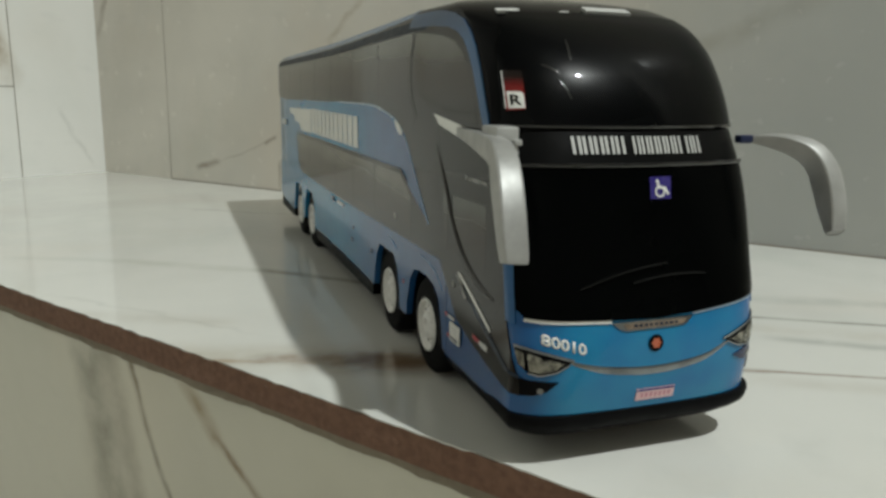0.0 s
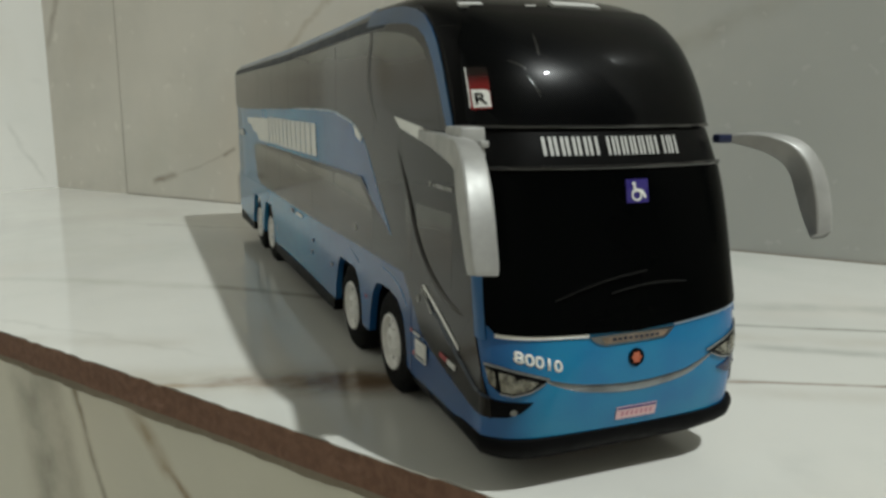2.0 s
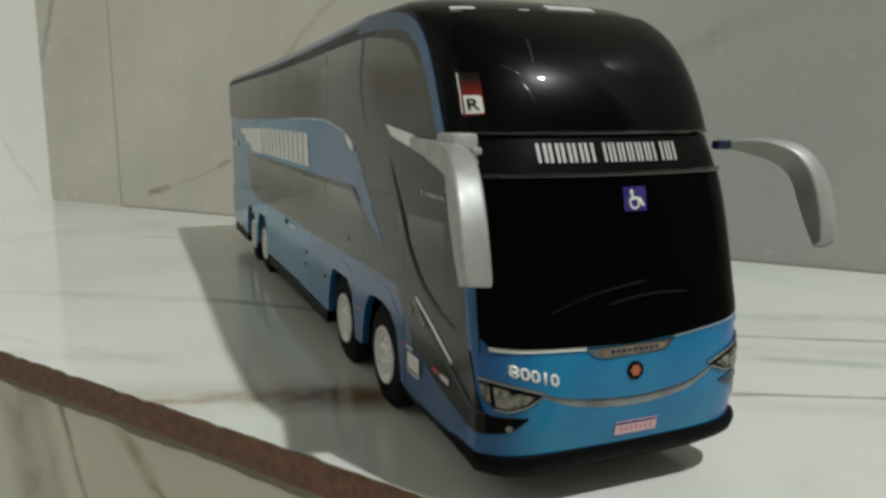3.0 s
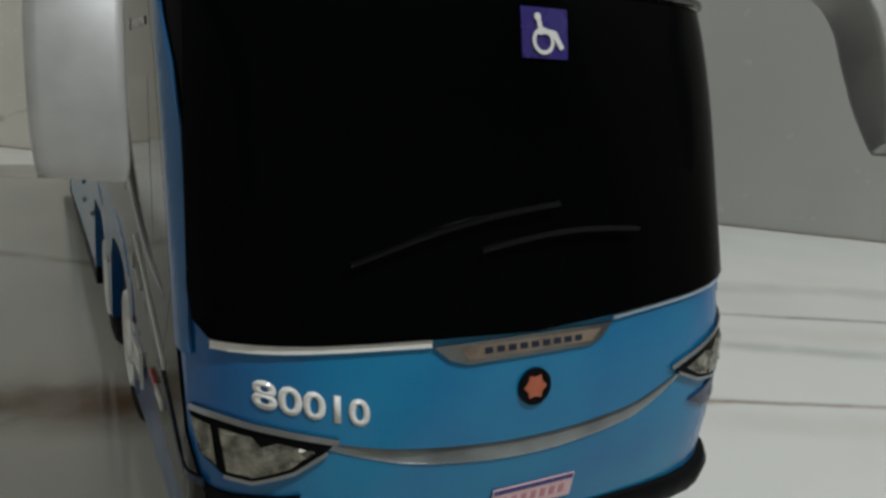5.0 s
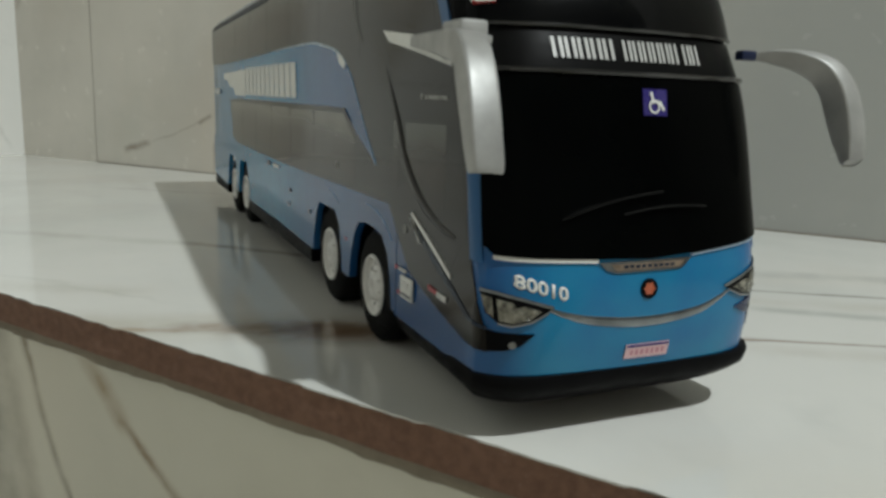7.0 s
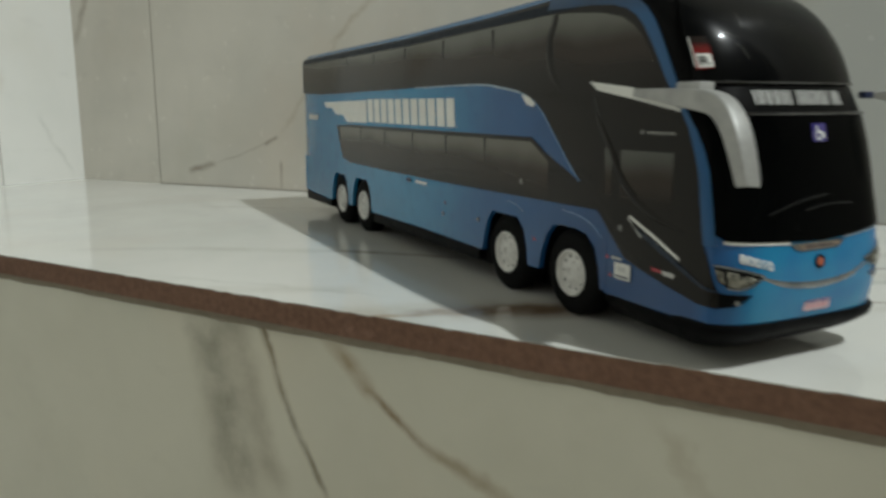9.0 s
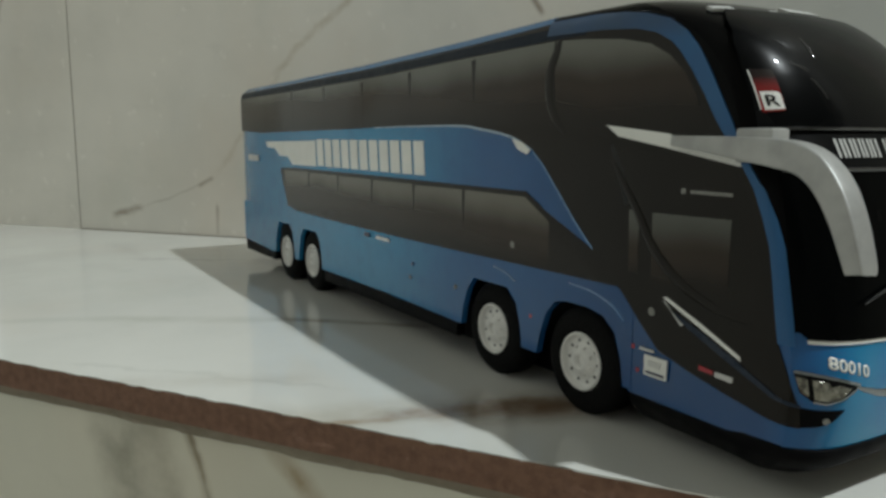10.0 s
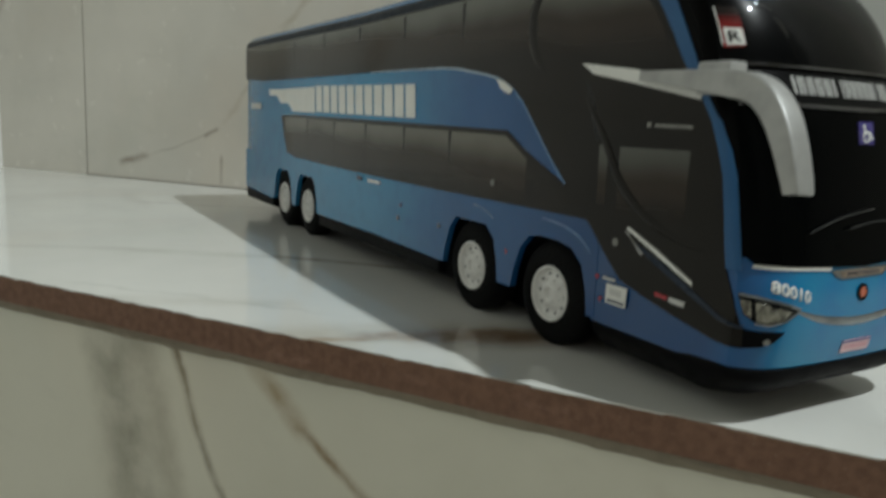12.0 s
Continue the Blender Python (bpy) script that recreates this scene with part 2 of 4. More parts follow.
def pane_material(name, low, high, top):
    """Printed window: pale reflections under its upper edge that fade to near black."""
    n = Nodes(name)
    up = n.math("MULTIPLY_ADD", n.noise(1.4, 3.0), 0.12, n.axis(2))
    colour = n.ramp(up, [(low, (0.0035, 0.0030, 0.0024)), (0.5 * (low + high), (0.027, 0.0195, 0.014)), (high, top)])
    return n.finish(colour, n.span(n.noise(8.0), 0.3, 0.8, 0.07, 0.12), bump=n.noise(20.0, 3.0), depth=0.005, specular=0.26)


def silver_material():
    n = Nodes("silver_plastic")
    colour = n.mix(n.span(n.noise(7.0, 5.0), 0.3, 0.75), (0.43, 0.43, 0.415), (0.31, 0.31, 0.30))
    return n.finish(colour, n.span(n.noise(16.0, 4.0, (1, 1, 0.25)), 0.3, 0.8, 0.40, 0.54), 0.42, bump=n.noise(40.0, 4.0), depth=0.006)


def red_fade_material():
    n = Nodes("red_fade")
    colour = n.ramp(n.axis(2), [(1.24, (0.30, 0.018, 0.018)), (1.31, (0.17, 0.010, 0.010)), (1.365, (0.006, 0.002, 0.002))])
    return n.finish(colour, 0.2)


def warm(mat):
    """Tints a material's mirror sheen faintly bronze."""
    mat.node_tree.nodes["Principled BSDF"].inputs["Specular Tint"].default_value = (1.0, 0.93, 0.85, 1)
    return mat


clay, grout = clay_material(), grout_material()
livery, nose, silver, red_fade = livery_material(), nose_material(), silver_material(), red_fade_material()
film = warm(paint("dark_film", (0.0014, 0.0014, 0.0011), 0.09, specular=0.27))
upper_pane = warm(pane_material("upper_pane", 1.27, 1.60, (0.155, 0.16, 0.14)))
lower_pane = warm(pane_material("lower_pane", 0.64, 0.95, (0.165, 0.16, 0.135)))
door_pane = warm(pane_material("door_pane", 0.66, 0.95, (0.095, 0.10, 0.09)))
shield = paint("black_shield", (0.0010, 0.0013, 0.0013), 0.22, spread=0.3, specular=0.02, coat=0.025)
gloss_black = paint("gloss_black", (0.004, 0.004, 0.004), 0.14, specular=0.9)
wiper_black = paint("wiper_plastic", (0.002, 0.002, 0.002), 0.22, specular=0.12)
cab_black = paint("cab_plastic", (0.004, 0.004, 0.004), 0.15, specular=0.05)
lit_film = paint("lit_film", (0.012, 0.012, 0.011), 0.14, specular=0.25)
slate = paint("slate_print", (0.016, 0.026, 0.045), 0.3, specular=0.25)
trim_highlight_blue = paint("trim_highlight_blue", (0.16, 0.30, 0.52), 0.25)
stud_grey = paint("stud_print", (0.20, 0.20, 0.18), 0.3)
light_trim = paint("pale_blue_trim", (0.35, 0.45, 0.55), 0.25)
display = paint("display_strip", (0.005, 0.005, 0.005), 0.35, specular=0.05)
black = paint("black_plastic", (0.004, 0.004, 0.0045), 0.5, specular=0.05)
rubber = paint("tyre_rubber", (0.005, 0.005, 0.005), 0.8, scale=20.0, specular=0.1)
white = paint("white_print", (0.78, 0.78, 0.74), 0.14)
faded = paint("faded_white_print", (0.55, 0.55, 0.53), 0.35)
letters = paint("display_letters", (0.50, 0.50, 0.48), 0.4)
rim_grey = paint("rim_plastic", (0.80, 0.79, 0.76), 0.38, scale=22.0, spread=0.18)
rim_dark = paint("rim_recess", (0.035, 0.032, 0.028), 0.6)
chrome = paint("chrome_print", (0.34, 0.37, 0.39), 0.19, 1.0, scale=5.0, spread=0.6)
lens = paint("lamp_lens", (0.36, 0.35, 0.29), 0.15, 0.6, scale=30.0, spread=0.9)
bronze = paint("badge_print", (0.30, 0.23, 0.17), 0.35, 0.4, scale=18.0, spread=0.5)
orange = paint("orange_print", (0.46, 0.115, 0.055), 0.3)
violet = paint("violet_print", (0.035, 0.025, 0.17), 0.25)
pink = paint("plate_print", (0.75, 0.50, 0.52), 0.35)
plate_ink = paint("plate_ink", (0.55, 0.22, 0.27), 0.4)
red = paint("red_print", (0.36, 0.025, 0.035), 0.3)
roof_blue = paint("roof_paint", (0.10, 0.17, 0.27), 0.3)
stripe_blue, black_dome = stripe_material(), dome_material()
gutter = paint("gutter_print", (0.010, 0.017, 0.028), 0.4, specular=0.12)
navy = paint("navy_plastic", (0.012, 0.02, 0.06), 0.3)
plaster = paint("room_plaster", (0.60, 0.58, 0.53), 0.8, scale=0.6, specular=0.2)
floor_tile = paint("room_floor", (0.53, 0.50, 0.45), 0.6, scale=0.6, specular=0.2)
joint = paint("tile_joint", (0.26, 0.23, 0.19), 0.9, scale=10.0)


# ---- mesh helpers ----
from mathutils import geometry


def part(name, bm, material, parent=None, label="", smooth=40.0, at=None):
    """Links a bmesh, in coach widths, as one mesh object under a thing or a part."""
    bmesh.ops.scale(bm, vec=(K, K, K), verts=bm.verts)
    mesh = bpy.data.meshes.new(name)
    bm.to_mesh(mesh)
    bm.free()
    mesh.materials.append(material)
    if smooth:
        mesh.polygons.foreach_set("use_smooth", [True] * len(mesh.polygons))
        mesh.set_sharp_from_angle(angle=radians(smooth))
    ob = new(name, mesh)
    ob.parent = parent
    if at is not None:
        ob.matrix_world = at
    if label:
        ob["label"] = label
    return ob


def grid_cut(bm, low, high, step, axis, fine=False):
    """Cuts a flat mesh along lines of one axis; fine: closer where the flank bends into the nose."""
    way = Vector((1, 0, 0)) if axis == 0 else Vector((0, 1, 0))
    values = [k * step for k in range(math.ceil(low / step), math.floor(high / step) + 1)]
    if fine:
        values = [v for v in values if v > 0.36] + [0.05 + 0.0125 * k for k in range(26)]
    for value in (v for v in values if low + 1e-4 < v < high - 1e-4):
        bmesh.ops.bisect_plane(bm, geom=bm.verts[:] + bm.edges[:] + bm.faces[:], dist=1e-6, plane_co=way * value, plane_no=way)


def laid(bm, surface, lift, skirt, step):
    """Lays a flat mesh on a surface of two coordinates, lift proud of it, with its rim turned down by skirt."""
    for axis in (0, 1):
        values = [v.co[axis] for v in bm.verts]
        if step[axis]:
            grid_cut(bm, min(values), max(values), step[axis], axis, len(step) > 2 and axis == 0)
    if any(step[:2]):
        slant = [e for e in bm.edges if len(e.link_faces) == 2 and min(abs((e.verts[0].co - e.verts[1].co).x), abs((e.verts[0].co - e.verts[1].co).y)) > 1e-6]
        bmesh.ops.dissolve_edges(bm, edges=slant, use_verts=False, use_face_split=False)
        spare = [v for v in bm.verts if len(v.link_edges) == 2 and not v.is_boundary]
        bmesh.ops.dissolve_verts(bm, verts=spare)
    outward = {}
    for v in bm.verts:
        a, b = v.co.x, v.co.y
        p, normal = surface(a, b)
        v.co, outward[v] = p + normal * lift, normal
    bm.normal_update()
    bmesh.ops.reverse_faces(bm, faces=[f for f in bm.faces if f.normal.dot(outward[f.verts[0]]) < 0])
    if skirt:
        rim = [e for e in bm.edges if len(e.link_faces) == 1]
        made = bmesh.ops.extrude_edge_only(bm, edges=rim)["geom"]
        for v in (g for g in made if isinstance(g, bmesh.types.BMVert)):
            near = next((e.other_vert(v) for e in v.link_edges if e.other_vert(v) in outward), None)
            if near is not None:
                v.co = near.co - outward[near] * skirt
        bmesh.ops.recalc_face_normals(bm, faces=[f for f in bm.faces if any(v not in outward for v in f.verts)])
    return bm


def outline(points):
    bm = bmesh.new()
    corners = [bm.verts.new((a, b, 0)) for a, b in points]
    for trio in geometry.tessellate_polygon([[Vector((a, b, 0)) for a, b in points]]):
        bm.faces.new([corners[k] for k in trio])
    return bm


def curve_points(points, steps=4):
    """A smooth line through points."""
    out = []
    for k in range(len(points) - 1):
        p0, p1, p2, p3 = (np.array(points[min(max(j, 0), len(points) - 1)], float) for j in (k - 1, k, k + 1, k + 2))
        for s in range(steps):
            t = s / steps
            out.append(tuple(0.5 * (2 * p1 + (p2 - p0) * t + (2 * p0 - 5 * p1 + 4 * p2 - p3) * t * t + (3 * p1 - p0 - 3 * p2 + p3) * t**3)))
    return out + [tuple(float(v) for v in points[-1])]


def band(points, wide, taper=True):
    """An outline round a line of some width."""
    line = [np.array(p, float) for p in points]
    left, right = [], []
    for k, p in enumerate(line):
        d = line[min(k + 1, len(line) - 1)] - line[max(k - 1, 0)]
        d = d / (np.linalg.norm(d) + 1e-9)
        w = wide / 2 * ((0.35 + 0.65 * math.sin(math.pi * (k + 0.5) / len(line))) if taper else 1)
        left.append(tuple(p + w * np.array((-d[1], d[0]))))
        right.append(tuple(p - w * np.array((-d[1], d[0]))))
    return left + right[::-1]


def disc(a, b, radius, n=24, inner=0.0):
    bm = bmesh.new()
    if not inner:
        bm.faces.new([bm.verts.new((a + radius * math.cos(k * math.tau / n), b + radius * math.sin(k * math.tau / n), 0)) for k in range(n)])
        bmesh.ops.triangulate(bm, faces=bm.faces[:])
        return bm
    rings = [[bm.verts.new((a + r * math.cos(k * math.tau / n), b + r * math.sin(k * math.tau / n), 0)) for k in range(n)] for r in (inner, radius)]
    for k in range(n):
        j = (k + 1) % n
        bm.faces.new((rings[0][k], rings[1][k], rings[1][j], rings[0][j]))
    return bm


def add_box(bm, low, high, bevel=0.0):
    made = bmesh.ops.create_cube(bm, size=1.0)["verts"]
    for v in made:
        v.co = Vector([lo + (c + 0.5) * (hi - lo) for lo, hi, c in zip(low, high, v.co)])
    if bevel:
        bmesh.ops.bevel(bm, geom=list({e for v in made for e in v.link_edges}), offset=bevel, segments=2, affect="EDGES", profile=0.5)
    return bm


def sweep(path, sizes, across=(1, 0, 0), square=0.42):
    """A bar with rounded corners swept along a path; sizes are half widths across and along the path's up side."""
    bm = bmesh.new()
    rings = []
    for k, p in enumerate(path):
        d = (Vector(path[min(k + 1, len(path) - 1)]) - Vector(path[max(k - 1, 0)])).normalized()
        side = Vector(across)
        side = (side - d * side.dot(d)).normalized()
        up = d.cross(side).normalized()
        a, b = sizes[k]
        corner = []
        for n in range(16):
            t = (n + 0.5) * math.tau / 16
            c, s = math.cos(t), math.sin(t)
            corner.append(bm.verts.new(Vector(p) + side * a * math.copysign(abs(c) ** square, c) + up * b * math.copysign(abs(s) ** square, s)))
        rings.append(corner)
    for r, q in zip(rings, rings[1:]):
        for n in range(16):
            m = (n + 1) % 16
            bm.faces.new((r[n], r[m], q[m], q[n]))
    bm.faces.new(rings[0][::-1])
    bm.faces.new(rings[-1])
    bmesh.ops.recalc_face_normals(bm, faces=bm.faces[:])
    return bm


def turned(profile, n=32, lids=True):
    """A solid turned about the x axis from points of x and radius; without lids it stays an open bowl."""
    bm = bmesh.new()
    rings = [[bm.verts.new((x, r * math.cos(k * math.tau / n), r * math.sin(k * math.tau / n))) for k in range(n)] for x, r in profile]
    for a, b in zip(rings, rings[1:]):
        for k in range(n):
            j = (k + 1) % n
            bm.faces.new((a[k], a[j], b[j], b[k]))
    if lids:
        bm.faces.new(rings[0][::-1])
    bm.faces.new(rings[-1])
    bmesh.ops.recalc_face_normals(bm, faces=bm.faces[:])
    return bm


# ---- the room ----
CORNER, ALONG, SIDEWAY = Vector((-2.489, 10.432, 0)), Vector((0.6214, -0.7835, 0)), Vector((-0.8538, -0.5206, 0))
INTO = Vector((0.7835, 0.6214, 0))
EDGE_AT, EDGE_WAY = Vector((0.054, -0.704, 0)), Vector((-0.5524, 0.8336, 0))
EDGE_OUT = Vector((-0.8336, -0.5524, 0))
UP = Vector((0, 0, 1))
LEDGE_Z = 0.0
ROOM = Matrix.Translation((0, 0, LEDGE_Z * K))


def placed(at, x, y):
    """A pose whose x and y axes run along two level directions."""
    z = x.cross(y).normalized()
    m = Matrix((x, y, z)).transposed().to_4x4()
    m.translation = at * K
    return ROOM @ m


def slab(size, bevel=0.0):
    return add_box(bmesh.new(), *size, bevel=bevel)


CEILING, FLOOR_AT = 32.6, -7.0
wall_pose = placed(CORNER, ALONG, INTO)
# Unseen matt plaster, added to keep a second lamp image off the windscreen.
TILED = 11.0
tagged(part("wall_back_plaster", slab(((0.0, 0.03, TILED), (70, 0.6, CEILING))), plaster, None, "", 0, wall_pose), "unseen plain plaster wall added above the tiles", "wall", "", "structure")
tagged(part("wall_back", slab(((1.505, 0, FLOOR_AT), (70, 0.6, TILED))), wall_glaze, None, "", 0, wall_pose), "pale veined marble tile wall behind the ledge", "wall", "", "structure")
tagged(part("wall_back_strip", slab(((0.0, 0, FLOOR_AT), (1.485, 0.6, TILED))), wall_glaze, None, "", 0, wall_pose), "narrow cut marble tile beside the wall corner", "wall", "", "structure")
tagged(part("tile_joint_back", slab(((1.485, 0.012, FLOOR_AT), (1.505, 0.6, TILED))), joint, None, "", 0, wall_pose), "thin dark grout joint between wall tiles", "joint", "", "structure")
side_pose = placed(CORNER, SIDEWAY, UP.cross(SIDEWAY))
side_across = -1 if UP.cross(SIDEWAY).dot(ALONG) > 0 else 1
lo, hi = sorted((0.0, 0.6 * side_across))
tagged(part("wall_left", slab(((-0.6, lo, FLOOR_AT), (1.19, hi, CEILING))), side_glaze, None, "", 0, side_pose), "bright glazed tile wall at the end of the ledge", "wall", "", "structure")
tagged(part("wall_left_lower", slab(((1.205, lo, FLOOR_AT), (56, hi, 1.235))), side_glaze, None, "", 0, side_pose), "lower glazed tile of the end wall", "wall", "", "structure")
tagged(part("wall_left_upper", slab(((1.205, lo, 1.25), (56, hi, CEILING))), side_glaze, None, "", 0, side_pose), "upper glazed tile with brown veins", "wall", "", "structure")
jlo, jhi = sorted((0.012 * side_across, 0.5 * side_across))
tagged(part("tile_joint_left", slab(((1.18, jlo, FLOOR_AT), (56, jhi, CEILING - 0.1))), joint, None, "", 0, side_pose), "dark grout behind the end wall tiles", "joint", "", "structure")

tagged(part("wall_base_joint", slab(((1.5, -0.012, -0.01), (13.8, 0.01, 0.010))), joint, None, "", 0, wall_pose), "thin brown joint where wall and ledge meet", "joint", "", "structure")
# The ledge's far end meets the left wall, its near side is the cut edge.
# The unseen right end is set short so less light bounces onto the wall.
RIGHT_END = -4.0


def ledge_outline(n=400):
    """The ledge seen from above; its front edge is chipped a little."""
    edge = []
    for k in range(n + 1):
        s = RIGHT_END + (12.5 - RIGHT_END) * k / n
        chip = 0.012 * noise.noise(Vector((s * 9, 0.3, 0))) + 0.008 * noise.noise(Vector((s * 31, 1.3, 0)))
        p = EDGE_AT + EDGE_WAY * s + EDGE_OUT * chip
        edge.append((p.x, p.y))
    far = CORNER + SIDEWAY * 8.6 - ALONG * 0.25
    back = [CORNER - ALONG * 0.25 + INTO * 0.3, CORNER + ALONG * 13.9 + INTO * 0.3]
    return edge + [(far.x, far.y)] + [(p.x, p.y) for p in back]


def level(z):
    return lambda a, b: (Vector((a, b, z)), Vector((0, 0, 1)))


tagged(part("ledge_top", laid(outline(ledge_outline()), level(0.0), 0.0, 0.007, (0, 0)), ledge_glaze, None, "", 0, ROOM), "glossy white marble-look tile ledge with grey veins", "ledge", "", "structure")


def strip_along_edge(low, high, back, rough, cell=0.05):
    """The ledge's front face, uneven like broken clay."""
    bm = bmesh.new()
    rows = 7
    count = int((12.4 - RIGHT_END) / cell)
    net = []
    for k in range(count + 1):
        s = RIGHT_END + cell * k
        col = []
        for r in range(rows + 1):
            z = low + (high - low) * r / rows
            push = rough * (noise.noise(Vector((s * 5, z * 18, 0.5))) + 0.5 * noise.noise(Vector((s * 19, z * 40, 2.5))))
            p = EDGE_AT + EDGE_WAY * s - EDGE_OUT * (back - push)
            col.append(bm.verts.new((p.x, p.y, z)))
        net.append(col)
    for a, b in zip(net, net[1:]):
        for r in range(rows):
            bm.faces.new((a[r], b[r], b[r + 1], a[r + 1]))
    bmesh.ops.recalc_face_normals(bm, faces=bm.faces[:])
    return bm


tagged(part("ledge_edge", strip_along_edge(-0.142, -0.004, -0.001, 0.007), clay, None, "", 60, ROOM), "raw reddish-brown clay edge of the ledge tile", "edge", "", "structure")
tagged(part("ledge_grout", strip_along_edge(-0.186, -0.132, 0.008, 0.018), grout, None, "", 60, ROOM), "rough pale grout under the ledge edge", "grout", "", "structure")
apron_pose = placed(EDGE_AT - EDGE_OUT * 0.035, EDGE_WAY, EDGE_OUT)
tagged(part("wall_apron", slab(((RIGHT_END, -0.5, FLOOR_AT), (12.4, 0, -0.170))), apron_glaze, None, "", 0, apron_pose), "beige marble tile face below the ledge with brown veins", "wall", "", "structure")

tagged(part("wall_ledge_end", slab(((13.5, -6.45, FLOOR_AT), (13.8, -0.01, -0.01))), apron_glaze, None, "", 0, wall_pose), "unseen beige tile face added at the shortened ledge end", "wall", "", "structure")
room_pose = placed(CORNER, ALONG, INTO)
tagged(part("floor", slab(((-32, -52, FLOOR_AT - 0.5), (72, 1, FLOOR_AT))), floor_tile, None, "", 0, room_pose), "plain grey tiled room floor", "floor", "", "structure")
tagged(part("ceiling", slab(((-32, -52, CEILING), (72, 1, CEILING + 0.5))), plaster, None, "", 0, room_pose), "plain pale plaster ceiling", "ceiling", "", "structure")
tagged(part("wall_right", slab(((70, -52, FLOOR_AT), (70.6, 0.6, CEILING))), plaster, None, "", 0, room_pose), "plain pale room wall", "wall", "", "structure")
tagged(part("wall_behind", slab(((-32, -51.6, FLOOR_AT), (72, -51, CEILING))), plaster, None, "", 0, room_pose), "plain pale wall behind the viewer", "wall", "", "structure")

# ---- the coach's surfaces ----
NOSE_Z = [0.05, 0.20, 0.30, 0.43, 0.55, 0.70, 0.90, 1.03, 1.10, 1.15]
NOSE_Y = [0.05, 0.025, 0.005, 0.0, 0.015, 0.042, 0.078, 0.109, 0.134, 0.157]
# The upper screen's middle line is part of a squared-off ellipse.
for step in range(21):
    NOSE_Z.append(1.19 + 0.0245 * step)
    NOSE_Y.append(1.030 - 0.876 * (1 - ((NOSE_Z[-1] - 1.0) / 0.69) ** 2.25) ** (1 / 2.25))
CHEEK_Z = [0.05, 0.30, 0.53, 0.72, 0.95, 1.06, 1.18, 1.30, 1.45, 1.60, 1.70]
CHEEK_C = [0.09, 0.115, 0.115, 0.128, 0.146, 0.162, 0.178, 0.182, 0.175, 0.165, 0.155]
HALF_Z = [0.0, 1.15, 1.25, 1.40, 1.50, 1.56, 1.60, 1.63, 1.655, 1.67, 1.68]
HALF_W = [0.5, 0.5, 0.496, 0.489, 0.487, 0.485, 0.481, 0.470, 0.442, 0.395, 0.33]
BLUNT = 8.0
DOME_Z, DOME = [0.0, 0.55, 1.05, 1.25, 1.7], [0.12, 0.15, 0.40, 0.47, 0.47]
CAB_END, REAR = 1.34, 5.80
ROOF_Y, ROOF_Z = [1.2, 1.34, 2.0, 3.27, 5.8], [1.66, 1.651, 1.629, 1.595, 1.565]


def eased(x, xs, ys):
    """A smooth line through points, level beyond its ends."""
    if x <= xs[0] or x >= xs[-1]:
        return ys[0] if x <= xs[0] else ys[-1]
    k = max(j for j in range(len(xs) - 1) if xs[j] <= x)
    slope = [(ys[j + 1] - ys[j]) / (xs[j + 1] - xs[j]) for j in range(len(xs) - 1)]
    bend = [slope[0]] + [0.5 * (a + b) for a, b in zip(slope, slope[1:])] + [slope[-1]]
    h = xs[k + 1] - xs[k]
    t = (x - xs[k]) / h
    return (2 * t**3 - 3 * t**2 + 1) * ys[k] + (t**3 - 2 * t**2 + t) * h * bend[k] + (3 * t**2 - 2 * t**3) * ys[k + 1] + (t**3 - t**2) * h * bend[k + 1]


def nose_y(z):
    return eased(z, NOSE_Z, NOSE_Y)


def cheek(z):
    return eased(z, CHEEK_Z, CHEEK_C)


def half(z):
    return eased(z, HALF_Z, HALF_W)


def bow(u, z):
    """How far the nose falls back at a share u of its half width: a shallow dome with tight corners."""
    a = eased(z, DOME_Z, DOME)
    return a * u * u + (1 - a) * u**BLUNT


def unbow(share, z):
    low, high = 0.0, 1.0
    for _ in range(22):
        mid = 0.5 * (low + high)
        low, high = (mid, high) if bow(mid, z) < share else (low, mid)
    return 0.5 * (low + high)


def front_y(x, z):
    return nose_y(z) + cheek(z) * bow(min(1.0, abs(x) / half(z)), z)


def cab_width(y, z):
    """Half the cab's width, which grows into the body's profile towards its end."""
    t = min(1.0, max(0.0, (y - 0.70) / (CAB_END - 0.70)))
    t = t * t * (3 - 2 * t)
    body_w = 0.5 - 0.036 * min(1.0, max(0.0, (z - 1.561) / 0.09)) ** 1.8
    if z > 1.655:
        body_w = half(z) + (0.464 - half(1.655)) * max(0.0, (1.68 - z) / 0.025)
    return half(z) + (body_w - half(z)) * t


def flank_x(y, z):
    """Half the width: rounded into the nose, and into the roof behind the cab."""
    if y > CAB_END:
        top = float(np.interp(y, ROOF_Y, ROOF_Z))
        k = max(0.0, (z - (top - 0.09)) / 0.09)
        return 0.5 - 0.036 * min(1.0, k) ** 1.8
    share = (y - nose_y(z)) / cheek(z)
    return cab_width(y, z) * (1.0 if share >= 1 else unbow(max(1e-4, share), z))


def normal_of(f, a, b, out):
    e = 2e-3
    p = Vector(f(a, b))
    n = (Vector(f(a + e, b)) - p).cross(Vector(f(a, b + e)) - p)
    n = n.normalized() if n.length > 1e-12 else out
    return -n if n.dot(out) < 0 else n


def on_front(x, z):
    f = lambda a, b: (a, front_y(a, b), b)  # noqa: E731
    return Vector(f(x, z)), normal_of(f, x, z, Vector((0, -1, 0.05)))


def on_flank(sign):
    f = lambda a, b: (sign * flank_x(a, b), a, b)  # noqa: E731
    return lambda y, z: (Vector(f(y, z)), normal_of(f, y, z, Vector((sign, -0.05, 0.02))))


